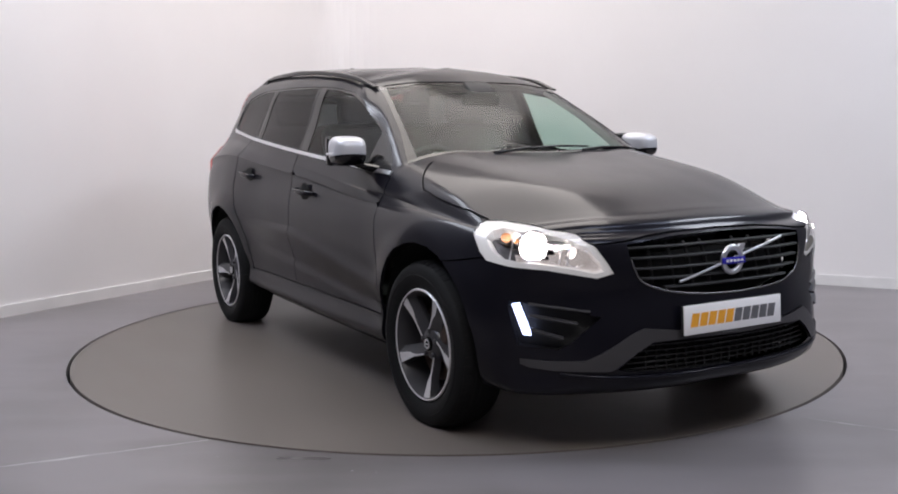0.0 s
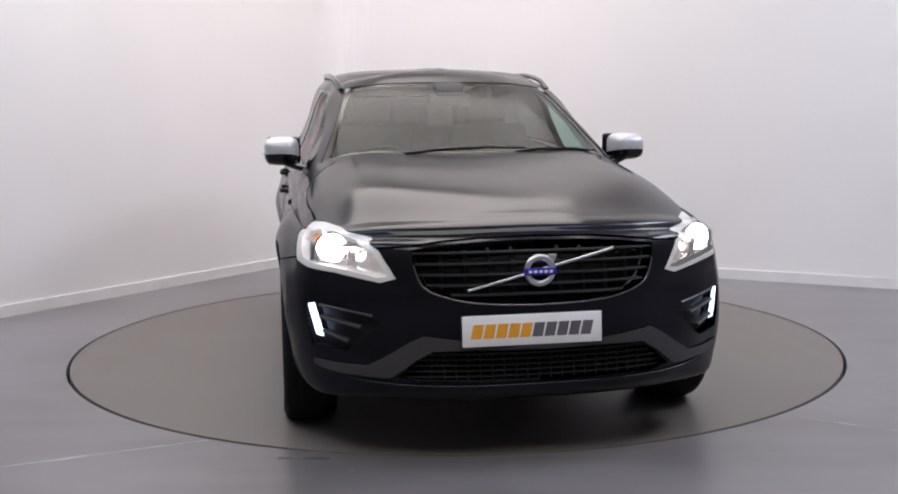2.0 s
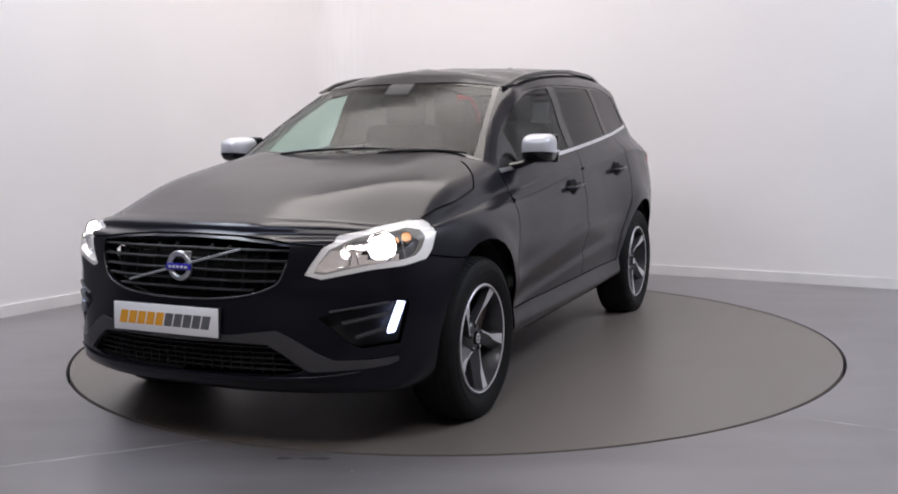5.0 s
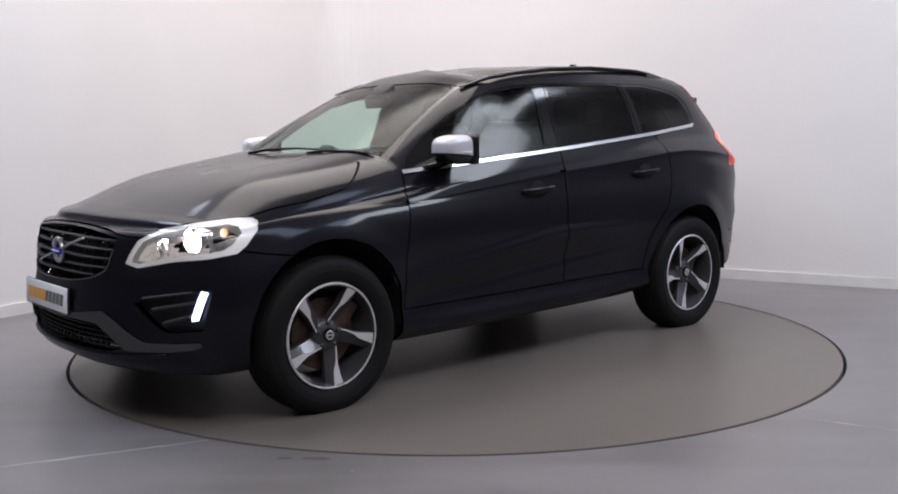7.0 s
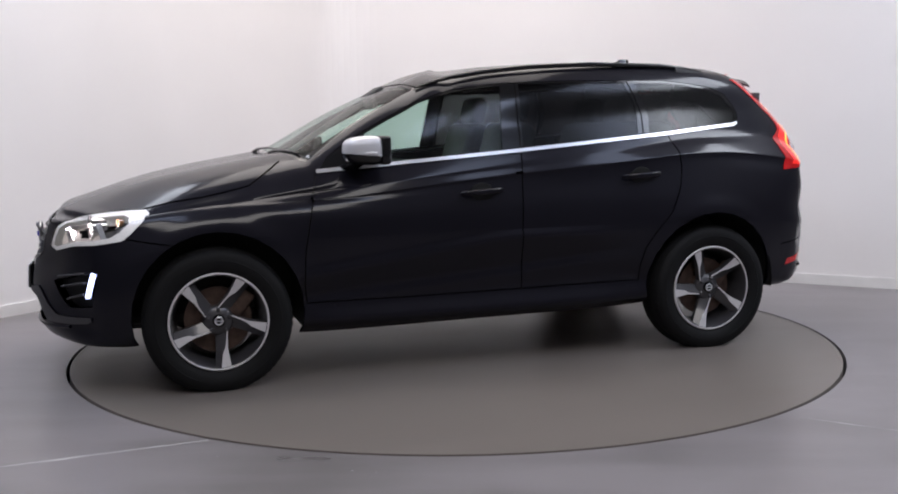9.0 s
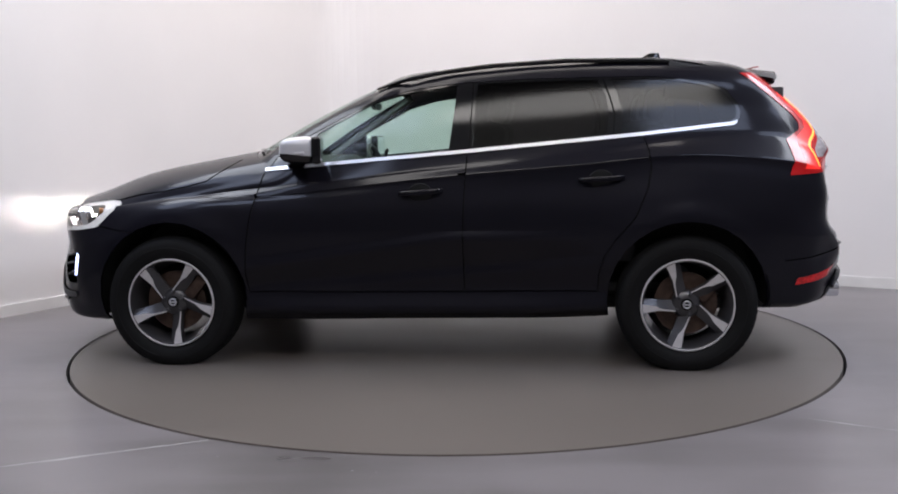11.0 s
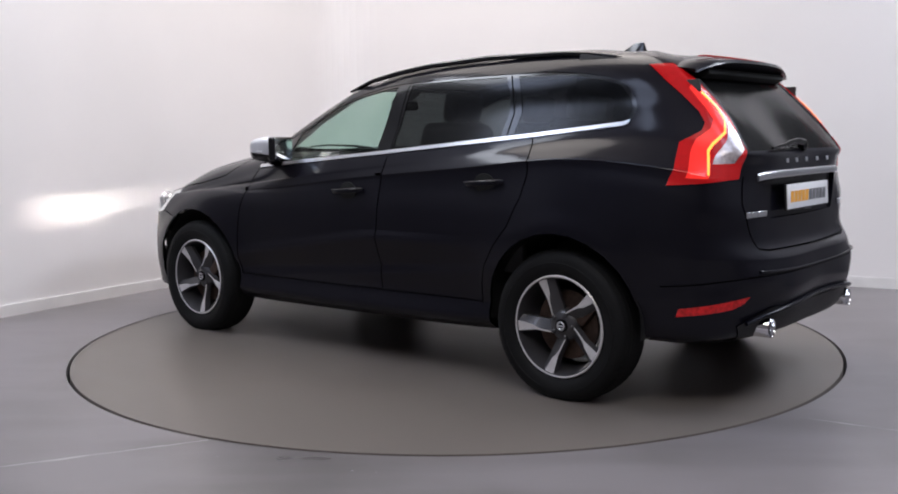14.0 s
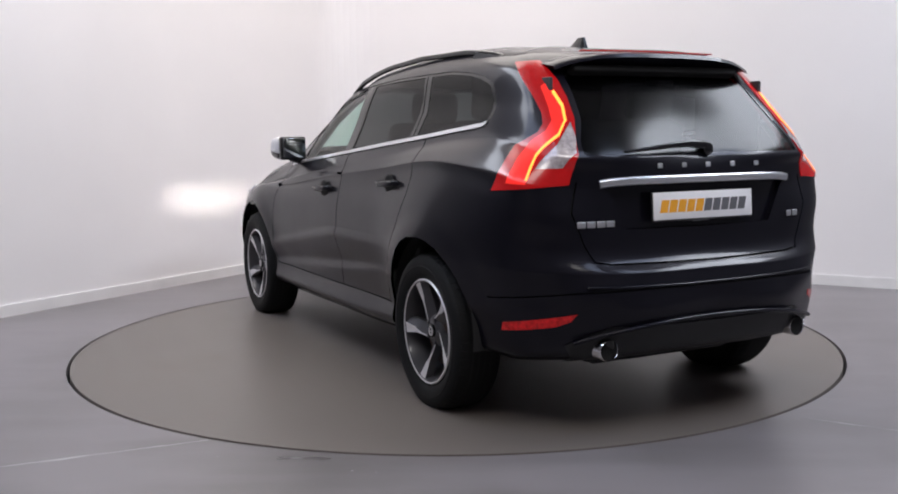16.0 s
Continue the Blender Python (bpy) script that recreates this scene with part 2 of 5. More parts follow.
def skin(mu=9, mv=8):
    """The half skin as a grid of points: [ring][column]."""
    net = np.array(RINGS)
    # the roof rises a little towards the tail, the hatch stands a little further back
    aft = np.clip((-0.3 - net[..., 0]) / 0.9, 0, 1) * np.clip((net[..., 2] - 1.16) / 0.25, 0, 1)
    net[..., 2] += 0.014 * aft
    net[..., 0] -= 0.020 * aft * np.clip((-1.3 - net[..., 0]) / 0.4, 0, 1)
    net[..., 1] *= 1 + 0.025 * aft * np.clip((-1.3 - net[..., 0]) / 0.4, 0, 1)
    # the foot of the windscreen, the bonnet's front edge and the rear bumper's ledge are folds
    net = crisp(net, RINGS.index(belt), {0: 1, 1: 1, 2: 1, 3: 1, 4: .5})
    net = crisp(net, RINGS.index(over_edge), {0: .8, 1: .8, 2: .8, 3: .8, 4: .5})
    net = crisp(net, RINGS.index(flank), {10: .5, 11: .9, 12: .9, 13: .9, 14: .9})
    # nose and tail meet the middle plane at right angles: splines run on past it, mirrored
    mir = net[:, ::-1] * (1, -1, 1)
    wide = np.concatenate([net[:, 2:0:-1] * (1, -1, 1), net, mir[:, 1:3]], 1)
    cols = spline(wide.transpose(1, 0, 2), mu)[2 * mu:-2 * mu].transpose(1, 0, 2)
    grid = spline(cols, mv)
    # the doors' lower flank: a scallop between two creases that climb towards the tail
    x, y, z = grid[..., 0], grid[..., 1], grid[..., 2]
    fade = np.clip((x + 1.0) / 0.6, 0, 1) * np.clip((0.99 - x) / 0.10, 0, 1) * (y > 0.7)
    hi, lo = 0.551 + 0.146 * (0.893 - x), 0.453 + 0.086 * (0.816 - x)
    hi = np.minimum(hi, 0.70)
    below, across, above = (z - lo + 0.03) / 0.03, (z - lo) / (hi - lo), (hi + 0.04 - z) / 0.04
    dent = np.where(z < lo, -0.014 * np.clip(below, 0, 1), np.where(z < hi, -0.014 + 0.030 * np.clip(across, 0, 1), 0.016 * np.clip(above, 0, 1)))
    grid[..., 1] = y + dent * fade
    # flared lips round the wheel arches
    for ax in (1.387, -1.387):
        rr = np.hypot(x - ax, z - 0.375)
        lipped = np.clip((0.535 - rr) / 0.10, 0, 1)
        grid[..., 1] += 0.012 * lipped * lipped * (3 - 2 * lipped) * (grid[..., 1] > 0.7) * np.clip((z - 0.42) / 0.1, 0, 1)
    grid[:, 0, 1] = grid[:, -1, 1] = 0
    grid[-1, :, 1] = 0
    return grid


# ---- materials of the car ----
GLOSSBLACK = material("gloss_black_trim", (0.006, 0.006, 0.007), 0.12, vary=0.1)
PLASTIC = material("black_grained_plastic", (0.012, 0.012, 0.013), 0.55, vary=0.12, bump=0.4, bump_scale=900)
GREYPLASTIC = material("dark_grey_satin_plastic", (0.045, 0.043, 0.046), 0.42, vary=0.1, bump=0.2, bump_scale=700)
# black for joints and grooves, and for shade put into openings and recesses
GAPSHADE = material("black_gaps_and_shade", (0.003, 0.003, 0.003), 0.9)
RUBBER = material("tyre_rubber", (0.0055, 0.0055, 0.006), 0.7, vary=0.25, scale=14, bump=0.4, bump_scale=300, spec=0.22)
CHROME = material("polished_chrome", (0.82, 0.82, 0.84), 0.09, 1.0, vary=0.03)
SATIN = material("satin_silver", (0.66, 0.67, 0.70), 0.3, 0.85, coat=0.4, vary=0.03)
GRILLELIP = material("dark_polished_edge", (0.16, 0.155, 0.16), 0.2, 0.8, vary=0.05)
MIRRORCAP = material("silver_mirror_paint", (0.60, 0.60, 0.63), 0.42, 0.35, coat=0.3, vary=0.03, coat_rough=0.1)
ALLOY = material("machined_alloy", (0.62, 0.60, 0.61), 0.34, 0.2, vary=0.06, scale=30)
ALLOYDARK = material("dark_grey_alloy_paint", (0.055, 0.053, 0.058), 0.35, 0.3, coat=0.5, vary=0.1)
IRON = material("brake_iron", (0.09, 0.06, 0.048), 0.5, 0.7, vary=0.3, scale=25)
LEATHER = material("black_leather", (0.018, 0.018, 0.019), 0.5, vary=0.2, bump=0.5, bump_scale=350)
DASH = material("charcoal_soft_plastic", (0.022, 0.022, 0.024), 0.6, vary=0.15, bump=0.4, bump_scale=500)
LINING = material("pale_headlining_cloth", (0.42, 0.40, 0.37), 0.9, vary=0.06, bump=0.4, bump_scale=600)
CLEAR = glass("clear_green_glass", (0.66, 0.80, 0.74), 0.16)
PRIVACY = glass("privacy_glass", (0.06, 0.06, 0.065), 0.16)
LAMPGLASS = glass("lamp_cover", (0.93, 0.93, 0.93), 0.03)
# reflector and border emit a little, in place of lamp light falling on them
LAMPBOWL = material("glowing_lamp_reflector", (0.80, 0.76, 0.75), 0.18, 0.8, vary=0.45, scale=24, emit=0.24, emit_colour=(1.0, 0.86, 0.83))
LAMPTRIM = material("glowing_pale_lamp_border", (0.80, 0.79, 0.79), 0.3, 0.1, vary=0.04, emit=0.12, emit_colour=(1.0, 0.95, 0.94))
LAMPBAY = material("smoked_lamp_bay", (0.16, 0.155, 0.16), 0.3, 0.5, vary=0.3, scale=40)
BEAM = material("lit_lamp", (1, 0.95, 0.88), 0.4, emit=9000, emit_colour=(1.0, 0.93, 0.84))
GLOW = material("lit_lens", (1, 0.97, 0.93), 0.3, emit=26.0, emit_colour=(1.0, 0.88, 0.84))
SOFTGLOW = material("lit_reflector", (0.9, 0.88, 0.86), 0.3, emit=2.4, emit_colour=(1.0, 0.89, 0.85))
DAYLAMP = material("lit_led_strip", (0.9, 0.95, 1), 0.3, emit=3.0, emit_colour=(0.52, 0.60, 1.0))
AMBER = material("amber_lens", (0.42, 0.20, 0.09), 0.25, vary=0.1)
TAILRED = material("red_lamp_lens", (0.36, 0.004, 0.006), 0.22, coat=0.35, vary=0.12, scale=30, emit=0.10, emit_colour=(1.0, 0.015, 0.015), coat_rough=0.08)
TAILGLOW = material("lit_red_lens", (0.50, 0.012, 0.012), 0.25, coat=0.3, vary=0.15, scale=40, emit=0.62, emit_colour=(1.0, 0.035, 0.025), coat_rough=0.08)
TAILLED = material("lit_red_led_strip", (1, 0.3, 0.05), 0.3, emit=2.3, emit_colour=(1.0, 0.20, 0.03))
# passive reflector: a faint emission puts the returned light into the material
TAILDARK = material("glowing_red_reflector", (0.42, 0.004, 0.006), 0.18, coat=0.4, vary=0.45, scale=60, emit=0.05, emit_colour=(1.0, 0.02, 0.015))
TAILCLEAR = material("silvered_clear_lens", (0.50, 0.45, 0.46), 0.25, 0.15, coat=1.0, vary=0.35, scale=45)
PLATEWHITE = material("white_plate_acrylic", (0.90, 0.89, 0.90), 0.25, vary=0.02)
ORANGE = material("orange_print", (0.88, 0.40, 0.035), 0.35, vary=0.08, scale=15)
GREYPRINT = material("grey_print", (0.13, 0.13, 0.14), 0.35, vary=0.15, scale=15)
BLUE = material("blue_enamel", (0.035, 0.03, 0.42), 0.2, vary=0.05)
WHITEPRINT = material("white_print", (0.8, 0.8, 0.82), 0.35, vary=0.03)
MIRROR = material("mirror_glass", (0.85, 0.9, 0.92), 0.14, 1.0, vary=0.01)


# ---- mesh helpers ----
def part(name, bm, mat, parent, label="", angle=40):
    """Links a bmesh as one mesh object under a thing or a part."""
    bmesh.ops.recalc_face_normals(bm, faces=bm.faces[:])
    me = bpy.data.meshes.new(name)
    bm.to_mesh(me)
    bm.free()
    me.materials.append(mat)
    me.shade_smooth()
    me.set_sharp_from_angle(angle=radians(angle))
    ob = new(name, me)
    ob.parent = parent
    if label:
        ob["label"] = label
    return ob


def box(m, size, bevel=0.0, segs=2, bm=None):
    """A bevelled block of that size at the pose m."""
    one = bmesh.new()
    bmesh.ops.create_cube(one, size=1)
    bmesh.ops.scale(one, vec=size, verts=one.verts)
    if bevel:
        bmesh.ops.bevel(one, geom=one.edges[:], offset=bevel, segments=segs, profile=0.5, affect="EDGES")
    one.transform(m)
    return join(bm, one)


def join(bm, one):
    if bm is None:
        return one
    me = bpy.data.meshes.new("tmp")
    one.to_mesh(me)
    one.free()
    bm.from_mesh(me)
    bpy.data.meshes.remove(me)
    return bm


def lathe(profile, segs, m=None, closed=False, bm=None, caps=True):
    """Turns (radius, height) pairs round the y axis."""
    one = bmesh.new()
    rings = []
    for r, h in profile:
        rings.append([one.verts.new((r * math.cos(2 * math.pi * i / segs), h, r * math.sin(2 * math.pi * i / segs))) for i in range(segs)])
    pairs = list(zip(rings, rings[1:])) + ([(rings[-1], rings[0])] if closed else [])
    for a, b in pairs:
        for i in range(segs):
            one.faces.new((a[i], a[(i + 1) % segs], b[(i + 1) % segs], b[i]))
    if not closed:
        for r, (rad, h) in ((rings[0], profile[0]), (rings[-1], profile[-1])):
            if caps and rad < 0.2:
                one.faces.new(r)
    if m is not None:
        one.transform(m)
    return join(bm, one)


def sweep(points, sections, bm=None, up=(0, 0, 1)):
    """A tube along points; sections: half width, half height at each point."""
    one = bmesh.new()
    pts = [Vector(p) for p in points]
    rings = []
    k = 12
    for i, p in enumerate(pts):
        t = (pts[min(i + 1, len(pts) - 1)] - pts[max(i - 1, 0)]).normalized()
        s = t.cross(Vector(up)).normalized()
        u = s.cross(t)
        w, h = sections[i] if i < len(sections) else sections[-1]
        ring_ = []
        for j in range(k):
            a = 2 * math.pi * (j + 0.5) / k
            c, d = math.cos(a), math.sin(a)
            c, d = math.copysign(abs(c) ** 0.7, c), math.copysign(abs(d) ** 0.7, d)
            ring_.append(one.verts.new(p + s * w * c + u * h * d))
        rings.append(ring_)
    for a, b in zip(rings, rings[1:]):
        for j in range(k):
            one.faces.new((a[j], a[(j + 1) % k], b[(j + 1) % k], b[j]))
    one.faces.new(rings[0])
    one.faces.new(rings[-1][::-1])
    return join(bm, one)


def slab(poly, thick, m, bevel=0.0, bm=None):
    """A flat outline in (x, z), thick along y, at the pose m."""
    one = bmesh.new()
    f = one.faces.new([one.verts.new((x, 0, z)) for x, z in poly])
    r = bmesh.ops.extrude_face_region(one, geom=[f])
    bmesh.ops.translate(one, vec=(0, thick, 0), verts=[v for v in r["geom"] if isinstance(v, bmesh.types.BMVert)])
    if bevel:
        bmesh.ops.bevel(one, geom=one.edges[:], offset=bevel, segments=2, profile=0.5, affect="EDGES")
    one.transform(m)
    return join(bm, one)


# ---- cutting the skin into panels ----
SIDE = (Vector((1, 0, 0)), Vector((0, 0, 1)))
ENDS = (Vector((0, 1, 0)), Vector((0, 0, 1)))
TOP = (Vector((1, 0, 0)), Vector((0, 1, 0)))
NOSE = (Vector((-1, 1, 0)), Vector((0, 0, 1)))
TAIL = (Vector((1, 1, 0)), Vector((0, 0, 1)))


def flat(view, v):
    return view[0].dot(v), view[1].dot(v)


def inside(poly, x, y):
    r = False
    for (x1, y1), (x2, y2) in zip(poly, poly[1:] + poly[:1]):
        if (y1 > y) != (y2 > y) and x < (x2 - x1) * (y - y1) / (y2 - y1) + x1:
            r = not r
    return r


def cut(bm, tag, poly, view, where, value, only=(0,)):
    """Splits the skin along an outline seen in a view, and tags the faces inside it."""
    poly = [tuple(p) for p in poly]
    for p, q in zip(poly, poly[1:] + poly[:1]):
        a, b = Vector(p), Vector(q)
        d = b - a
        if d.length < 1e-6:
            continue
        bm.normal_update()
        mid, reach = (a + b) / 2, d.length / 2 + 0.045
        geom = set()
        for f in bm.faces:
            c = f.calc_center_median()
            if not where(c, f.normal):
                continue
            u = Vector(flat(view, c)) - mid
            if u.length < reach:
                geom.update((f, *f.edges, *f.verts))
        n = view[0] * -d.y + view[1] * d.x
        co = view[0] * (p[0] / view[0].length_squared) + view[1] * (p[1] / view[1].length_squared)
        bmesh.ops.bisect_plane(bm, geom=list(geom), dist=1e-5, plane_co=co, plane_no=n)
    bm.normal_update()
    for f in bm.faces:
        c = f.calc_center_median()
        if f[tag] in only and where(c, f.normal) and inside(poly, *flat(view, c)):
            f[tag] = value


def band(line, w):
    """The outline of a line of width w."""
    pts = [Vector(p) for p in line]
    left, right = [], []
    for i, p in enumerate(pts):
        t = (pts[min(i + 1, len(pts) - 1)] - pts[max(i - 1, 0)]).normalized()
        n = Vector((-t.y, t.x)) * w / 2
        left.append(tuple(p + n))
        right.append(tuple(p - n))
    return left + right[::-1]


def disc(x, z, r, n=28):
    return [(x + r * math.cos(2 * math.pi * i / n), z + r * math.sin(2 * math.pi * i / n)) for i in range(n)]


def belt_z(x):
    return float(np.interp(x, (-1.644, -1.158, -0.238, 0.873), (1.288, 1.237, 1.156, 1.066)))


(PAINTED, SEAMS, ARCH, TRIM, GLASS_F, GLASS_R, GLASS_Q, SCREEN, COWL, REARGLASS, HEADLIGHT, GRILLE, INTAKE, SKID, FOG, DRL,
 TAILLIGHT, TAILLENS, TAILSTRIP, STRIP, REFLECTOR, DIFFUSER, LAMPINNER, RECESS, TAILBAND) = range(25)

DOOR_FRONT = [(.880, 1.05), (.903, .956), (.939, .791), (.962, .65), (.968, .5), (.955, .41)]
DOOR_MID = [(-.240, 1.147), (-.228, 1.039), (-.214, .731), (-.22, .45), (-.22, .41)]
DOOR_REAR = [(-1.160, 1.228), (-1.185, 1.153), (-1.196, 1.056), (-1.174, .945), (-1.112, .805), (-1.02, .70), (-.955, .60), (-.93, .5), (-.925, .41)]
DOOR_FOOT = [(.955, .408), (.4, .405), (-.22, .41), (-.925, .418)]
WING_TOP = [(1.045, 1.12), (1.143, 1.054), (1.215, 1.004), (1.314, .980), (1.453, .952), (1.589, .935), (1.72, .905)]
WING_FOOT = [(1.86, .775), (1.708, .749), (1.56, .728)]
BONNET_NOSE = [(-.02, .862), (.22, .858), (.364, .848), (.49, .833), (.60, .826)]
GATE = [(.600, 1.05), (.631, .929), (.58, .799), (.542, .73), (.468, .719), (.2, .715), (-.02, .713)]


def cut_skin():
    """The half skin, cut and tagged."""
    g = skin()
    nr, nc = g.shape[:2]
    bm = bmesh.new()
    vs = [bm.verts.new(p) for p in g.reshape(-1, 3)]
    for i in range(nr - 1):
        for j in range(nc - 1):
            bm.faces.new((vs[i * nc + j], vs[i * nc + j + 1], vs[(i + 1) * nc + j + 1], vs[(i + 1) * nc + j]))
    tag = bm.faces.layers.int.new("tag")
    bm.normal_update()
    flank = lambda c, n: c.y > 0.5 and n.y > 0.35
    nose = lambda c, n: c.x > 1.55
    tail = lambda c, n: c.x < -1.55
    back = lambda c, n: c.x < -1.55 and n.x < -0.15
    top = lambda c, n: c.z > 1.04 and n.x > 0.2 and c.x > 0.15
    for x, r in ((1.387, 0.418), (-1.387, 0.415)):
        cut(bm, tag, disc(x, 0.375, r), SIDE, lambda c, n: c.y > 0.6, ARCH)
    dlo = [(.857, 1.076), (.814, 1.136), (.674, 1.236), (.466, 1.345), (.293, 1.433), (.115, 1.486), (-.053, 1.512), (-.216, 1.527),
           (-.585, 1.541), (-.936, 1.544), (-1.19, 1.545), (-1.36, 1.53), (-1.5, 1.508), (-1.6, 1.470), (-1.657, 1.401), (-1.676, 1.357), (-1.668, 1.315), (-1.635, 1.296)]
    cut(bm, tag, dlo, SIDE, flank, TRIM)
    cut(bm, tag, [(.625, 1.100), (.60, 1.262), (.466, 1.333), (.293, 1.421), (.115, 1.474), (-.053, 1.500), (-.175, 1.512), (-.135, 1.160)], SIDE, flank, GLASS_F, (TRIM,))
    cut(bm, tag, [(-.255, 1.172), (-.285, 1.521), (-.585, 1.528), (-.925, 1.531), (-.975, 1.432), (-.985, 1.348), (-.968, 1.233)], SIDE, flank, GLASS_R, (TRIM,))
    cut(bm, tag, [(-1.045, 1.240), (-1.06, 1.35), (-1.035, 1.44), (-1.0, 1.531), (-1.19, 1.532), (-1.36, 1.516), (-1.48, 1.495), (-1.575, 1.463), (-1.636, 1.395), (-1.654, 1.355),
                  (-1.646, 1.32), (-1.615, 1.298)], SIDE, flank, GLASS_Q, (TRIM,))
    cut(bm, tag, [(x, belt_z(x) + d) for x, d in ((.873, .009), (.3, .009), (-.238, .009), (-1.158, .009), (-1.62, .009), (-1.655, .016), (-1.65, .0), (-1.63, -.009), (-1.158, -.009), (-.238, -.009), (.3, -.009), (.873, -.009))],
        SIDE, flank, STRIP, (0, TRIM, GLASS_F, GLASS_R, GLASS_Q))
    cut(bm, tag, [(1.135, -.02), (1.12, .45), (1.01, .735), (.93, .745), (.70, .665), (.36, .580), (.262, .562), (.283, .45), (.303, .25), (.308, -.02)], TOP, top, COWL)
    cut(bm, tag, [(1.022, -.02), (1.008, .33), (.962, .56), (.918, .690), (.70, .638), (.36, .553), (.292, .53), (.305, .45), (.325, .25), (.33, -.02)], TOP, top, SCREEN, (COWL,))
    cut(bm, tag, [(-1.074, 1.554), (-1.152, 1.473), (-1.229, 1.409), (-1.306, 1.334), (-1.327, 1.286), (-1.302, 1.251), (-1.229, 1.224), (-1.162, 1.2), (-1.12, 1.136), (-1.049, 1.017),
                  (-1.25, 1.028), (-1.501, 1.041), (-1.516, 1.089), (-1.554, 1.158), (-1.529, 1.215), (-1.496, 1.308), (-1.433, 1.394), (-1.359, 1.47), (-1.285, 1.522), (-1.229, 1.557)], TAIL, tail, TAILLIGHT)
    cut(bm, tag, [(-1.481, 1.292), (-1.527, 1.226), (-1.541, 1.167), (-1.494, 1.135), (-1.468, 1.108), (-1.317, 1.105), (-1.341, 1.136), (-1.433, 1.204)], TAIL, tail, TAILLENS, (TAILLIGHT,))
    led = [(-1.349, 1.419), (-1.42, 1.357), (-1.452, 1.297), (-1.431, 1.239), (-1.352, 1.193), (-1.312, 1.159), (-1.294, 1.114), (-1.275, 1.06)]
    cut(bm, tag, [(-1.30, 1.455), (-1.275, 1.44), (-1.345, 1.352), (-1.378, 1.297), (-1.352, 1.258), (-1.262, 1.215), (-1.205, 1.155), (-1.150, 1.05), (-1.276, 1.045)] + led[::-1], TAIL, tail, TAILBAND, (TAILLIGHT,))
    cut(bm, tag, band(led, 0.013), TAIL, tail, TAILSTRIP, (TAILLIGHT, TAILLENS, TAILBAND))
    cut(bm, tag, [(-.02, 1.16), (.572, 1.16), (.562, 1.215), (.515, 1.308), (.493, 1.394), (.478, 1.5), (.44, 1.53), (-.02, 1.545)], ENDS, back, REARGLASS)
    cut(bm, tag, [(-1.647, .715), (-1.616, .754), (-1.551, .818), (-1.434, .863), (-1.215, .890), (-1.0, .906), (-.90, .903), (-.866, .889), (-.846, .853), (-.897, .79), (-.944, .758),
                  (-1.095, .741), (-1.302, .731), (-1.456, .711), (-1.560, .697)], NOSE, nose, HEADLIGHT)
    cut(bm, tag, [(-1.60, .722), (-1.575, .757), (-1.515, .812), (-1.42, .845), (-1.215, .868), (-1.03, .882), (-.96, .872), (-.93, .845), (-.97, .80), (-1.02, .775), (-1.12, .763),
                  (-1.30, .752), (-1.45, .732), (-1.545, .716)], NOSE, nose, LAMPINNER, (HEADLIGHT,))
    cut(bm, tag, [(-.02, .85), (.22, .846), (.364, .836), (.472, .823), (.469, .777), (.456, .734), (.436, .691), (.4, .666), (.318, .641), (.208, .626), (.06, .619), (-.02, .619)], ENDS, nose, GRILLE)
    cut(bm, tag, [(-.02, .452), (.254, .455), (.406, .448), (.467, .41), (.535, .350), (.457, .330), (.235, .327), (-.02, .323)], ENDS, nose, INTAKE)
    cut(bm, tag, [(-.02, .487), (.257, .487), (.438, .507), (.488, .483), (.586, .418), (.642, .387), (.749, .383), (.829, .389), (.828, .37), (.8, .356), (.73, .347), (.563, .346),
                  (.548, .352), (.467, .416), (.406, .453), (.255, .460), (-.02, .457)], ENDS, nose, SKID)
    cut(bm, tag, [(-1.586, .551), (-1.464, .569), (-1.171, .606), (-1.093, .612), (-1.083, .589), (-1.141, .439), (-1.278, .43), (-1.361, .427), (-1.425, .449), (-1.5, .496)], NOSE, nose, FOG)
    cut(bm, tag, [(-1.150, .607), (-1.104, .600), (-1.146, .526), (-1.170, .482), (-1.214, .478), (-1.213, .496), (-1.181, .555)], NOSE, nose, DRL, (FOG,))
    cut(bm, tag, [(-1.112, .445), (-1.124, .482), (-1.568, .530), (-1.527, .498), (-1.447, .477)], TAIL, tail, REFLECTOR)
    cut(bm, tag, [(.60, .30), (.66, .40), (.581, .441), (.492, .474), (.25, .468), (-.02, .463), (-.02, .30)], ENDS, tail, DIFFUSER)
    cut(bm, tag, [(-.02, 1.037), (.49, 1.04), (.462, 1.01), (.385, .856), (-.02, .852)], ENDS, back, RECESS)
    cut(bm, tag, band([(-1.02, .578), (-1.35, .600), (-1.60, .617), (-2.0, .621), (-2.30, .621)], 0.006), TAIL, tail, SEAMS)
    for line in (DOOR_FRONT, DOOR_MID, DOOR_REAR, DOOR_FOOT, WING_FOOT):
        cut(bm, tag, band(line, 0.007), SIDE, flank, SEAMS)
    cut(bm, tag, band([(-.243, 1.168), (-.262, 1.527)], 0.006), SIDE, flank, SEAMS, (TRIM,))
    cut(bm, tag, band([(-1.005, 1.24), (-1.015, 1.35), (-.99, 1.44), (-.955, 1.535)], 0.008), SIDE, flank, SEAMS, (TRIM,))
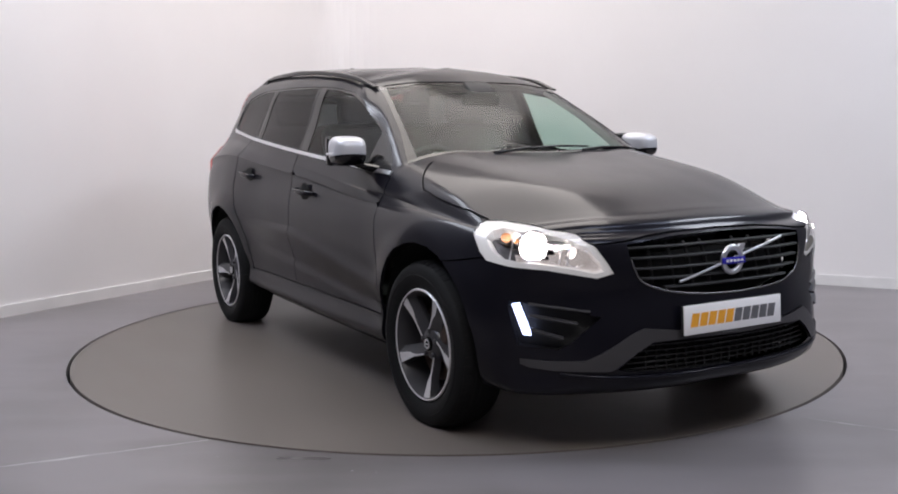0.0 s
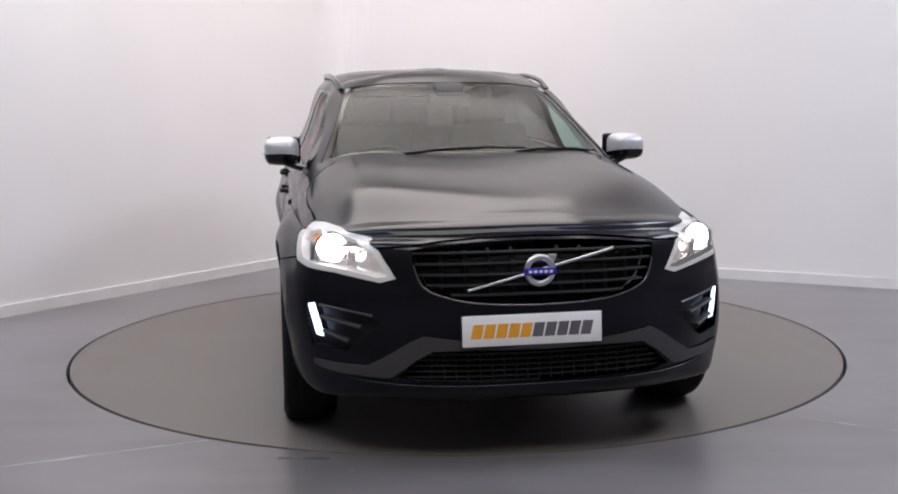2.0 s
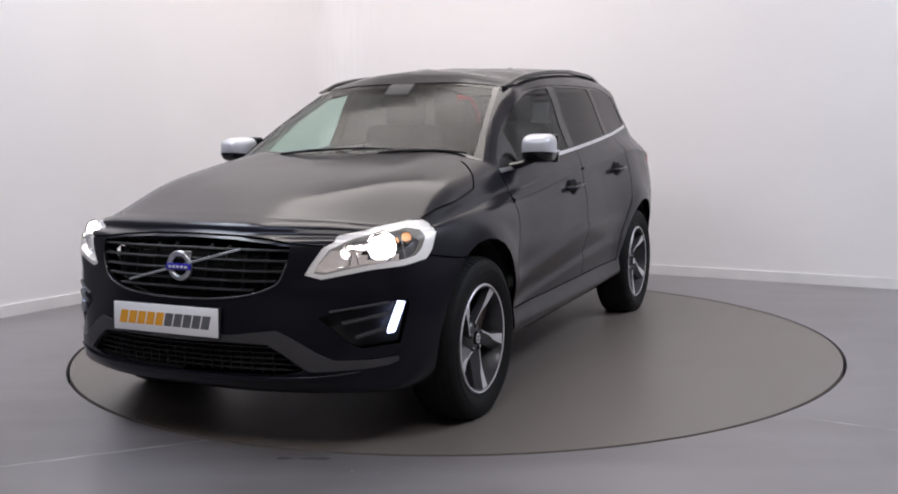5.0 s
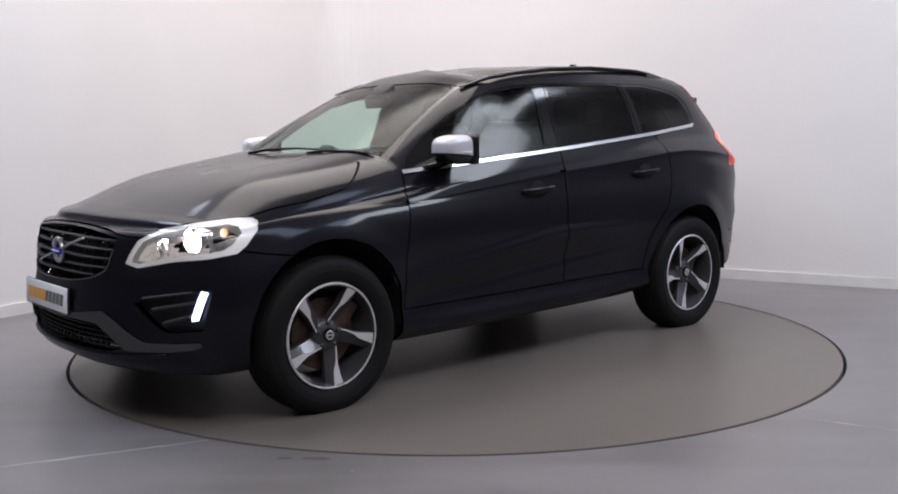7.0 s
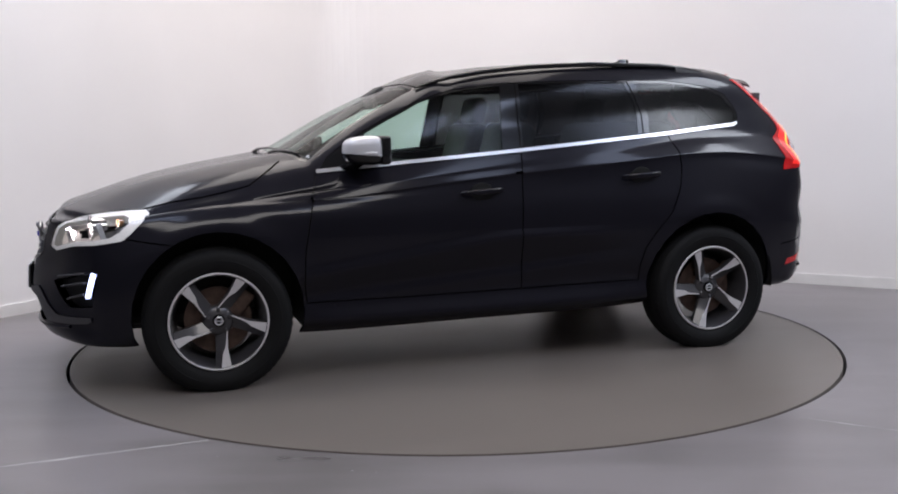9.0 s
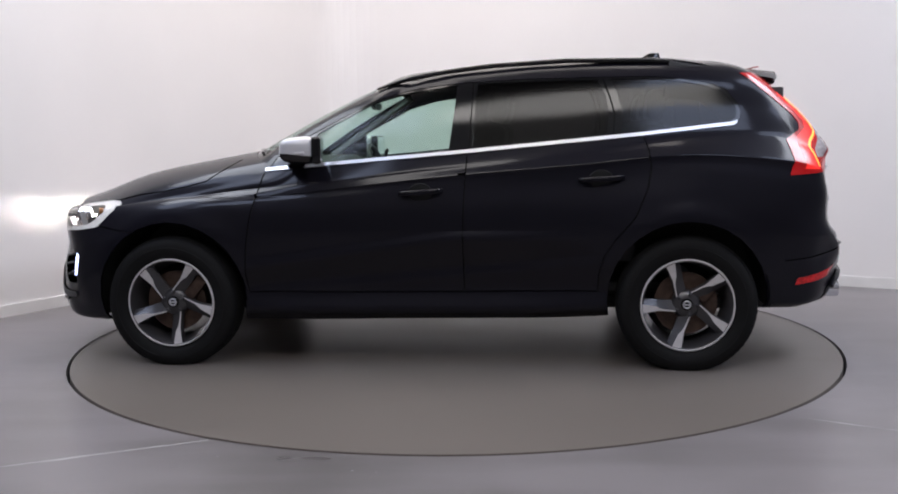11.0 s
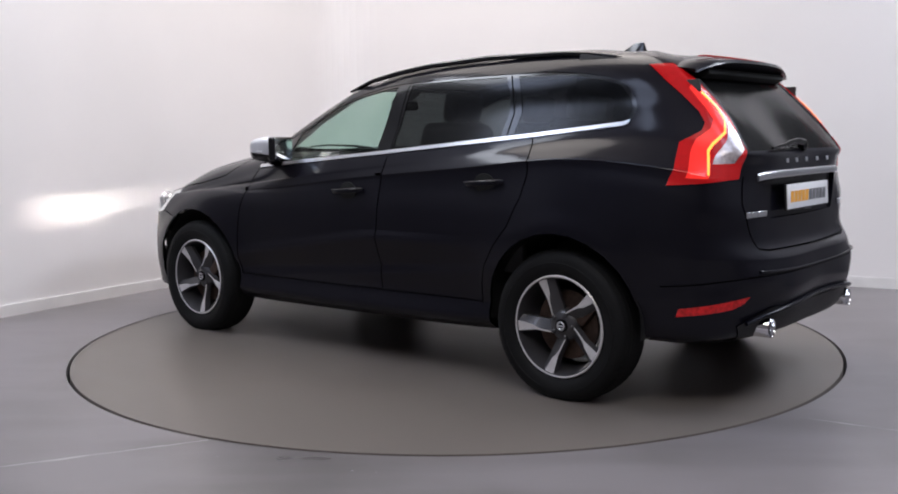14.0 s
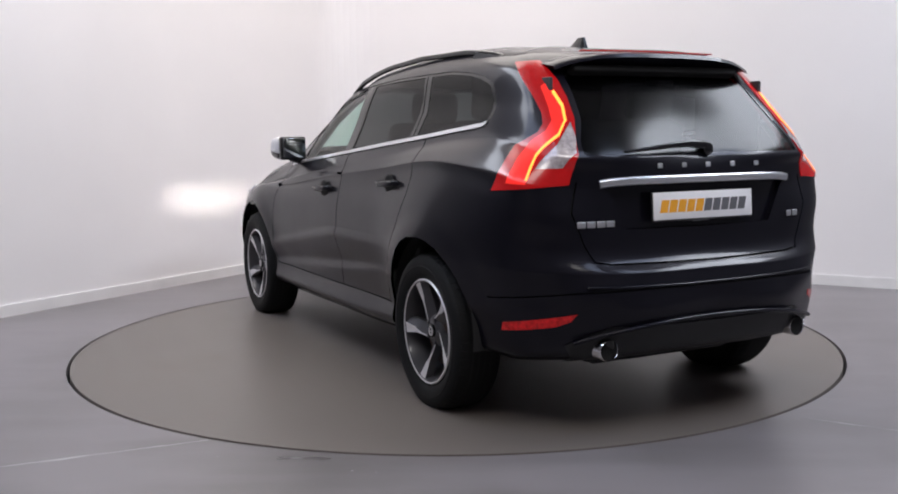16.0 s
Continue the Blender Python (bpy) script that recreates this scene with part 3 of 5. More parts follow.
    cut(bm, tag, band(WING_TOP, 0.007), SIDE, lambda c, n: c.y > 0.5, SEAMS)
    cut(bm, tag, band(BONNET_NOSE, 0.007), ENDS, nose, SEAMS)
    cut(bm, tag, band(GATE, 0.008), ENDS, back, SEAMS)
    bm.normal_update()
    return bm, tag


def seam_at(line, z):
    """x of a shut line at height z."""
    pts = sorted((q, p) for p, q in line)
    return float(np.interp(z, [p for p, _ in pts], [q for _, q in pts]))


def panel(c):
    """The name of the painted panel to which a place of the skin belongs."""
    if c.x > 1.0 and c.z > (float(np.interp(c.x, [p for p, _ in WING_TOP], [q for _, q in WING_TOP])) if c.x < 1.72 else float(np.interp(c.y, [p for p, _ in BONNET_NOSE], [q for _, q in BONNET_NOSE]))):
        return "bonnet"
    if c.x < -1.7 and c.y < 0.66 and c.z > 0.70 and c.y < float(np.interp(c.z, (.72, .8, .93, 1.05, 1.2, 1.5), (.5, .58, .631, .60, .58, .5))):
        return "tailgate"
    if -1.7 < c.x < 0.9 and c.z > belt_z(c.x):
        return "roof"
    if c.z > 1.3:
        return "roof"
    front, mid, rear = (seam_at(k, c.z) for k in (DOOR_FRONT, DOOR_MID, DOOR_REAR))
    if c.z > 0.41 and mid < c.x < front:
        return "front_door"
    if c.z > 0.41 and rear < c.x <= mid:
        return "rear_door"
    if c.x >= front:
        if c.x > 1.56 and c.z < float(np.interp(c.x, (1.56, 1.708, 1.86, 2.0), (.728, .749, .775, .95))):
            return "front_bumper"
        return "front_wing" if c.z > 0.41 else "sill" if c.x < 1.3 else "front_bumper"
    if c.z <= 0.42 and c.x > -1.3:
        return "sill"
    if c.x < -1.65 and c.z < 0.70:
        return "rear_bumper"
    return "rear_quarter"


def true_normals(bm):
    """Normals weighted by area, so that thin slivers do not tilt them."""
    out = {}
    for v in bm.verts:
        n = sum((f.normal * f.calc_area() for f in v.link_faces), Vector())
        out[v] = n.normalized() if n.length > 1e-12 else v.normal.copy()
    return out


def take(bm, tag, pick, sides, name, mat, parent, inset=0.0, rim=0.0, label=""):
    """One mesh of the faces that pick() chooses, mirrored where sides asks for it, with a rim turned inwards."""
    faces = [f for f in bm.faces if pick(f)]
    if not faces:
        return None
    verts, norms, polys = [], [], []
    for s in sides:
        seen = {}
        edges = {}

        def vert(v):
            if v not in seen:
                n = NORMALS[v].copy()
                if abs(v.co.y) < 1e-5:
                    n.y = 0
                n.normalize()
                p = v.co - n * inset
                seen[v] = len(verts)
                verts.append((p.x, p.y * s, p.z))
                norms.append((n.x, n.y * s, n.z))
            return seen[v]

        for f in faces:
            loop = [vert(v) for v in f.verts]
            polys.append(loop if s > 0 else loop[::-1])
            for e in f.edges:
                edges[e] = edges.get(e, 0) + 1
        if rim:
            for e, k in edges.items():
                if k != 1 or max(abs(v.co.y) for v in e.verts) < 1e-4:
                    continue
                a, b = e.verts
                pa, pb = (v.co - NORMALS[v] * inset for v in (a, b))
                qa, qb = (v.co - NORMALS[v] * (inset + rim) for v in (a, b))
                n = (pb - pa).cross(NORMALS[a]).normalized()
                base = len(verts)
                for p in (pa, pb, qb, qa):
                    verts.append((p.x, p.y * s, p.z))
                    norms.append((n.x, n.y * s, n.z))
                polys.append([base, base + 1, base + 2, base + 3])
    me = bpy.data.meshes.new(name)
    me.from_pydata(verts, [], polys)
    me.materials.append(mat)
    me.shade_smooth()
    me.normals_split_custom_set_from_vertices(norms)
    ob = new(name, me)
    ob.parent = parent
    if label:
        ob["label"] = label
    return ob


# ---- floor, turntable, ceiling ----
def floor_material(name, colour, rough, stain, blue_sheen=1.0):
    """Sealed grey concrete: cloudy tone, scuffs in the gloss, painted bluish sheen, fine relief."""
    m = bpy.data.materials.new(name)
    m.use_nodes = True
    n, l = m.node_tree.nodes, m.node_tree.links
    b = n["Principled BSDF"]
    b.inputs["Specular IOR Level"].default_value = 0.3
    tc = n.new("ShaderNodeTexCoord")
    big, mid, fine = (n.new("ShaderNodeTexNoise") for _ in range(3))
    for node, sc, det in ((big, 0.9, 3), (mid, 4.5, 5), (fine, 130, 3)):
        node.inputs["Scale"].default_value, node.inputs["Detail"].default_value = sc, det
        l.new(tc.outputs["Object"], node.inputs["Vector"])
    big.inputs["Distortion"].default_value = 0.2
    mix = n.new("ShaderNodeMath")
    mix.operation = "MULTIPLY_ADD"
    # stretched streaks in tone and gloss, for the floor's streaky sheen
    streak, stretch = n.new("ShaderNodeTexNoise"), n.new("ShaderNodeMapping")
    stretch.inputs["Scale"].default_value = (0.45, 3.0, 1.0)
    stretch.inputs["Rotation"].default_value = (0, 0, 0.35)
    streak.inputs["Scale"].default_value, streak.inputs["Detail"].default_value = 1.5, 5
    l.new(tc.outputs["Object"], stretch.inputs["Vector"])
    l.new(stretch.outputs["Vector"], streak.inputs["Vector"])
    blend = n.new("ShaderNodeMix")
    blend.inputs["Factor"].default_value = 0.75
    l.new(mid.outputs["Fac"], blend.inputs[2])
    l.new(streak.outputs["Fac"], blend.inputs[3])
    l.new(blend.outputs[0], mix.inputs[0])
    mix.inputs[1].default_value = 0.8
    l.new(big.outputs["Fac"], mix.inputs[2])
    ramp = n.new("ShaderNodeValToRGB")
    e = ramp.color_ramp.elements
    e[0].position, e[1].position = 0.45, 1.25
    e[0].color = (*[c * (1 - stain) for c in colour], 1)
    # lighter patches turn bluish: the room's reflected sheen, put into the colour
    e[1].color = (colour[0] * (1 + stain), colour[1] * (1 + stain), colour[2] * (1 + stain) * blue_sheen, 1)
    l.new(mix.outputs[0], ramp.inputs["Fac"])
    l.new(ramp.outputs["Color"], b.inputs["Base Color"])
    mr = n.new("ShaderNodeMapRange")
    mr.inputs["From Min"].default_value, mr.inputs["From Max"].default_value = 0.45, 1.25
    mr.inputs["To Min"].default_value, mr.inputs["To Max"].default_value = rough * 0.84, rough * 1.18
    l.new(mix.outputs[0], mr.inputs["Value"])
    l.new(mr.outputs["Result"], b.inputs["Roughness"])
    bp = n.new("ShaderNodeBump")
    bp.inputs["Strength"].default_value, bp.inputs["Distance"].default_value = 0.12, 0.002
    l.new(fine.outputs["Fac"], bp.inputs["Height"])
    l.new(bp.outputs["Normal"], b.inputs["Normal"])
    return m


FLOORM = floor_material("sealed_grey_concrete", (0.138, 0.127, 0.121), 0.30, 0.38, 1.10)
TABLEM = floor_material("turntable_grey_paint", (0.130, 0.113, 0.103), 0.36, 0.10)
PIT = material("dark_pit", (0.004, 0.004, 0.004), 0.9)


def annulus(r0, r1, z, n=192):
    b = bmesh.new()
    a = [[b.verts.new((r * math.cos(2 * math.pi * i / n), r * math.sin(2 * math.pi * i / n), z)) for i in range(n)] for r in (r0, r1)]
    for i in range(n):
        b.faces.new((a[0][i], a[0][(i + 1) % n], a[1][(i + 1) % n], a[1][i]))
    return b


b = annulus(TABLE_R + .010, 12.0, 0.0)
rim_in = [v for v in b.verts if math.hypot(v.co.x, v.co.y) < 3]
low = [b.verts.new((v.co.x, v.co.y, -.12)) for v in rim_in]
for i in range(192):
    b.faces.new((rim_in[i], rim_in[(i + 1) % 192], low[(i + 1) % 192], low[i]))
tagged(part("floor", b, FLOORM, None), "sealed grey concrete studio floor with faint stains and a painted bluish sheen", "floor", kind="structure")
tagged(part("pit", annulus(.01, TABLE_R + .3, -.12), PIT, None), "dark pit under the turntable", "pit", kind="structure")
table = tagged(part("turntable", lathe([(.001, .0), (1.0, .0), (TABLE_R - .011, .0), (TABLE_R - .008, -.003), (TABLE_R - .008, -.10), (.001, -.10)], 192, pose(0, 0, 0, 90, 0, 0)), TABLEM, None),
               "round grey-painted turntable flush with the floor", "turntable")
tagged(part("ceiling", box(pose(0.5, -1.0, CEIL + .08), (14, 14, .16)), CEILM, None), "plain grey ceiling", "ceiling", kind="structure")
part("turntable_edge", lathe([(TABLE_R - .030, .0012), (TABLE_R - .009, .0012), (TABLE_R - .0075, -.002), (TABLE_R - .0075, -.06), (TABLE_R - .030, -.06)], 192, pose(0, 0, 0, 90, 0, 0), True), TABLEM, table, "flush steel edge ring")


def floor_joint(a, b, width):
    """A worn, pale filled joint in the floor, with a wandering edge."""
    m = bmesh.new()
    A, B = Vector(a), Vector(b)
    side = Vector((A.y - B.y, B.x - A.x)).normalized()
    rnd = random.Random(5)
    rows = []
    for i in range(41):
        p = A.lerp(B, i / 40)
        w = width * (.35 + .5 * rnd.random())
        q = (rnd.random() - .5) * width * .3
        rows.append([m.verts.new((p.x + side.x * k, p.y + side.y * k, z)) for k, z in ((q - w / 2, .0002), (q - w / 4, .0012), (q + w / 4, .0012), (q + w / 2, .0002))])
    for p, q in zip(rows, rows[1:]):
        for j in range(3):
            m.faces.new((p[j], p[j + 1], q[j + 1], q[j]))
    return tagged(part("floor_joint", m, SEALER, None), "worn pale filled joint in the concrete floor", "floor joint", kind="structure")


SEALER = material("pale_sealed_joint", (0.30, 0.295, 0.30), 0.4, vary=0.35, scale=5)
floor_joint((-2.9, -2.80), (-1.03, -2.02), .022)
floor_joint((1.50, -1.785), (3.0, -2.67), .012)
for fx, fy, fr in ((-.392, -2.406, .006), (-.94, -2.228, .004), (-.30, -2.43, .003)):
    tagged(part("paint_fleck", lathe([(fr, .0002), (fr * .7, .0018), (.0008, .002)], 7, pose(fx, fy, 0, 90, 0, 0)), SEALER, None), "tiny fleck of white paint on the concrete floor", "paint fleck")


# ---- the car ----
car = tagged(new("car"), "dark blue-black metallic five-door car with lit lamps on a turntable", "car")
skin_bm, TAG = cut_skin()
NORMALS = true_normals(skin_bm)
BOTH, LEFT, RIGHT = (1, -1), (1,), (-1,)
owner = {f: panel(f.calc_center_median()) for f in skin_bm.faces}


def tagged_faces(*tags):
    return lambda f: f[TAG] in tags


def duct_hole(f):
    c = f.calc_center_median() - f.normal * 0.045
    return abs(c.y - 0.692) < 0.040 and abs(c.z - 0.822) < 0.018


def lens_hole(f):
    c = f.calc_center_median() - f.normal * 0.045
    return math.hypot(c.y - 0.752, c.z - 0.815) < 0.050


def outer_bay(f):
    """The unlit end of the lamp, towards the wing."""
    c = f.calc_center_median()
    return c.y - c.x > -1.10


for name in ("bonnet", "roof", "tailgate", "front_bumper", "rear_bumper"):
    take(skin_bm, TAG, lambda f: f[TAG] == PAINTED and owner[f] == name, BOTH, name, PAINT, car, rim=0.014)
panels = {}
for name in ("front_wing", "front_door", "rear_door", "sill", "rear_quarter"):
    for side in (LEFT, RIGHT):
        panels[name, side[0]] = take(skin_bm, TAG, lambda f: f[TAG] == PAINTED and owner[f] == name, side, name, PAINT, car, rim=0.014)


def pieces(bm, tag, value):
    """The connected groups of faces with one tag."""
    left, out = {f for f in bm.faces if f[tag] == value}, []
    while left:
        stack, group = [left.pop()], set()
        while stack:
            f = stack.pop()
            group.add(f)
            for e in f.edges:
                for o in e.link_faces:
                    if o in left:
                        left.discard(o)
                        stack.append(o)
        out.append(group)
    return sorted(out, key=len)


for group in pieces(skin_bm, TAG, SEAMS):
    for side in (LEFT, RIGHT):
        take(skin_bm, TAG, lambda f: f in group, side, "shut_line", GAPSHADE, car, inset=0.010)
for side in (LEFT, RIGHT):
    take(skin_bm, TAG, tagged_faces(TRIM), side, "window_surround", GLOSSBLACK, car, inset=0.003, rim=0.01, label="gloss black pillar and window surround")
    take(skin_bm, TAG, tagged_faces(GLASS_F), side, "front_side_window", CLEAR, car, inset=0.006, label="clear green-tinted side window")
    take(skin_bm, TAG, tagged_faces(GLASS_R), side, "rear_side_window", PRIVACY, car, inset=0.006, label="dark privacy-tinted side window")
    take(skin_bm, TAG, tagged_faces(GLASS_Q), side, "quarter_window", PRIVACY, car, inset=0.005, label="dark privacy-tinted quarter window")
    take(skin_bm, TAG, tagged_faces(STRIP), side, "belt_strip", SATIN, car, inset=-0.006, rim=0.014, label="bright silver belt-line strip")
    tl = take(skin_bm, TAG, tagged_faces(TAILLIGHT), side, "tail_light", TAILRED, car, inset=-0.004, rim=0.05, label="lit red tall tail light")
    take(skin_bm, TAG, tagged_faces(TAILLENS), side, "clear_lens", TAILCLEAR, tl, inset=-0.002, rim=0.02, label="silvered clear lens")
    take(skin_bm, TAG, tagged_faces(TAILBAND), side, "lit_band", TAILGLOW, tl, inset=-0.0045, rim=0.02, label="brightly lit red band beside the light strip")
    take(skin_bm, TAG, tagged_faces(TAILSTRIP), side, "led_strip", TAILLED, tl, inset=-0.006, rim=0.008, label="glowing orange-red light strip")
    take(skin_bm, TAG, tagged_faces(TAILLIGHT, TAILLENS, TAILSTRIP, TAILBAND), side, "lamp_back", PLASTIC, tl, inset=0.034, label="black lamp back")
    take(skin_bm, TAG, tagged_faces(REFLECTOR), side, "rear_reflector", TAILDARK, car, inset=-0.002, rim=0.012, label="red reflector in the rear bumper with a faint added glow")
    hl = take(skin_bm, TAG, tagged_faces(HEADLIGHT, LAMPINNER), side, "headlight", LAMPGLASS, car, inset=0.0, label="lit headlight under a clear cover")
    take(skin_bm, TAG, tagged_faces(HEADLIGHT), side, "lamp_border", LAMPTRIM, hl, inset=0.005, rim=0.05, label="pale white lamp border with an added glow")
    take(skin_bm, TAG, lambda f: f[TAG] == LAMPINNER and not duct_hole(f) and not lens_hole(f) and not outer_bay(f), side, "lamp_bowl", LAMPBOWL, hl, inset=0.045, label="silvered lamp reflector with an added glow")
    take(skin_bm, TAG, lambda f: f[TAG] == LAMPINNER and outer_bay(f) and not lens_hole(f), side, "indicator_bay", LAMPBAY, hl, inset=0.045, label="unlit grey indicator bay")
    take(skin_bm, TAG, tagged_faces(FOG), side, "bumper_recess", PLASTIC, car, inset=0.045, label="black recess in the front bumper")
    take(skin_bm, TAG, tagged_faces(DRL), side, "day_light", DAYLAMP, car, inset=0.006, rim=0.004, label="glowing white daytime light")
take(skin_bm, TAG, tagged_faces(SCREEN), BOTH, "windscreen", CLEAR, car, inset=0.004, label="clear green-tinted windscreen")
take(skin_bm, TAG, tagged_faces(COWL), BOTH, "screen_surround", GLOSSBLACK, car, inset=0.004, rim=0.012, label="black windscreen surround and scuttle")
take(skin_bm, TAG, tagged_faces(REARGLASS), BOTH, "rear_window", PRIVACY, car, inset=0.003, label="dark tinted rear window")
take(skin_bm, TAG, tagged_faces(SKID), BOTH, "chin_trim", GREYPLASTIC, car, inset=-0.008, rim=0.03, label="dark grey chevron trim on the bumper")
take(skin_bm, TAG, tagged_faces(DIFFUSER), BOTH, "diffuser", PLASTIC, car, inset=-0.006, rim=0.03, label="black rear diffuser")
take(skin_bm, TAG, tagged_faces(RECESS), BOTH, "plate_recess", PAINT, car, inset=0.022, label="sunken painted panel round the plate")


# walls of recesses
def recess_wall(name, tags, sides, depth, mat, parent):
    ob = take(skin_bm, TAG, tagged_faces(*tags), sides, name, mat, parent, inset=0.0, rim=depth)
    b = bmesh.new()
    b.from_mesh(ob.data)
    bmesh.ops.delete(b, geom=[f for f in b.faces if len(f.verts) != 4 or not any(len(e.link_faces) == 1 for e in f.edges) or len({e for e in f.edges if len(e.link_faces) == 1}) < 4], context="FACES")
    b.to_mesh(ob.data)
    b.free()
    return ob


recess_wall("recess_edge", (RECESS,), BOTH, 0.024, PAINT, car)
recess_wall("grille_edge", (GRILLE,), BOTH, 0.06, GLOSSBLACK, car)
recess_wall("intake_edge", (INTAKE,), BOTH, 0.06, PLASTIC, car)
for side in (LEFT, RIGHT):
    recess_wall("recess_edge", (FOG, DRL), side, 0.047, PLASTIC, car)
# black sheets behind the openings: the shade inside is put into their colour
take(skin_bm, TAG, tagged_faces(GRILLE), BOTH, "grille_back", GAPSHADE, car, inset=0.075, label="black sheet for the shade behind the grille")
take(skin_bm, TAG, tagged_faces(INTAKE), BOTH, "intake_back", GAPSHADE, car, inset=0.065, label="black sheet for the shade behind the lower intake")


def nose_x(y, z):
    """How far forward the nose stands at (y, z)."""
    g = NOSE_GRID
    d = (g[:, 1] - abs(y)) ** 2 + (g[:, 2] - z) ** 2
    k = np.argsort(d)[:4]
    w = 1 / (d[k] + 1e-6)
    return float((g[k, 0] * w).sum() / w.sum())


FULL = skin(14, 9).reshape(-1, 3)
NOSE_GRID = FULL[FULL[:, 0] > 1.7]
TAIL_GRID = FULL[FULL[:, 0] < -1.6]


def tail_x(y, z):
    d = (TAIL_GRID[:, 1] - abs(y)) ** 2 + (TAIL_GRID[:, 2] - z) ** 2
    k = np.argsort(d)[:4]
    w = 1 / (d[k] + 1e-6)
    return float((TAIL_GRID[k, 0] * w).sum() / w.sum())


def flank_y(x, z):
    s = FULL[FULL[:, 1] > 0.5]
    d = (s[:, 0] - x) ** 2 + (s[:, 2] - z) ** 2
    k = np.argsort(d)[:4]
    w = 1 / (d[k] + 1e-6)
    return float((s[k, 1] * w).sum() / w.sum())


# grille: curved slats and uprights
def half_width(z):
    return float(np.interp(z, (.619, .626, .641, .666, .691, .734, .777, .823), (.05, .2, .31, .395, .43, .45, .462, .468)))


for z in (0.808, 0.768, 0.728, 0.690, 0.655):
    w = half_width(z - 0.008)
    ys = [w * (i / 12 - 1) for i in range(25)]
    part("grille_slat", sweep([(nose_x(y, z) - 0.022, y, z) for y in ys], [(0.016, 0.0055)]), PLASTIC, car)
for y in (-.36, -.27, -.18, -.09, .09, .18, .27, .36):
    zs = [0.642 + abs(y) ** 3 * 0.55 + i * (0.838 - 0.642 - abs(y) ** 3 * 0.55) / 6 for i in range(7)]
    part("grille_upright", sweep([(nose_x(y, z) - 0.046, y, z) for z in zs], [(0.005, 0.008)], up=(0, 1, 0)), PLASTIC, car)
edge = [(.466, .770), (.456, .734), (.436, .691), (.4, .666), (.318, .641), (.208, .626), (.06, .619)]
edge = edge + [(-y, z) for y, z in edge[::-1]]
part("grille_lip", sweep([(nose_x(y, z) + 0.002, y, z - .002) for y, z in spline(edge, 3)], [(0.0040, 0.0030)], up=(1, 0, 0)), GRILLELIP, car, "thin dark polished edge under the grille")
part("chin_lip", sweep([(nose_x(y, .312) + 0.002, y, .312 + .02 * (abs(y) / .7) ** 4) for y in np.linspace(-.72, .72, 33)], [(0.012, 0.008)]), PAINT, car, "painted chin lip")

# emblem: slanting bar, ring with arrow, blue band
def bar_at(y):
    return (nose_x(y, 0.74) + 0.008, y, 0.742 + y * 0.256)


part("grille_bar", sweep([bar_at(y) for y in np.linspace(-.272, .288, 15)], [(0.005, 0.0052)]), SATIN, car, "slanting silver bar across the grille")
EX = nose_x(0, .74) + 0.012
emb = part("emblem", lathe([(.050 + .0115 * math.cos(a), .010 * math.sin(a)) for a in [2 * math.pi * i / 12 for i in range(12)]], 48, pose(EX, 0, .741, 0, 0, 90), True), SATIN, car, "round silver emblem with an arrow")
part("arrow", slab([(-.012, -.012), (.018, .002), (.024, .024), (-.006, .024), (-.012, .014)], .008, pose(EX + .006, .040, .777, 0, 0, 90), .001), SATIN, emb)
part("enamel_band", box(pose(EX + .008, 0, .738), (.010, .122, .026), .002), BLUE, emb, "dark blue enamel band")
for i in range(5):
    part("pale_mark", box(pose(EX + .014, -.040 + .020 * i, .738), (.002, .013, .010), .0005, 1), WHITEPRINT, emb)

# lower intake slats
for z in (.345, .368, .391, .414, .436):
    w = float(np.interp(z, (.33, .35, .41, .45), (.46, .52, .455, .40)))
    ys = [w * (i / 10 - 1) for i in range(21)]
    part("intake_slat", sweep([(nose_x(y, z) - 0.035, y, z) for y in ys], [(0.012, 0.0045)]), PLASTIC, car)
for i in range(-9, 10):
    part("intake_upright", box(pose(nose_x(i * .045, .39) - .040, i * .045, .39), (.012, .006, .115), .001, 1), PLASTIC, car)

# slats in the bumper recesses
for s in BOTH:
    for z, y0, y1 in ((.572, .61, .80), (.527, .655, .80), (.470, .70, .79)):
        pts = []
        for i in range(9):
            y = y0 + (y1 - y0) * i / 8
            z1 = z + .03 * (i / 8)
            pts.append((nose_x(y, z1) - 0.012, s * y, z1))
        part("recess_slat", sweep(pts, [(0.018, 0.006)]), GREYPLASTIC, car)


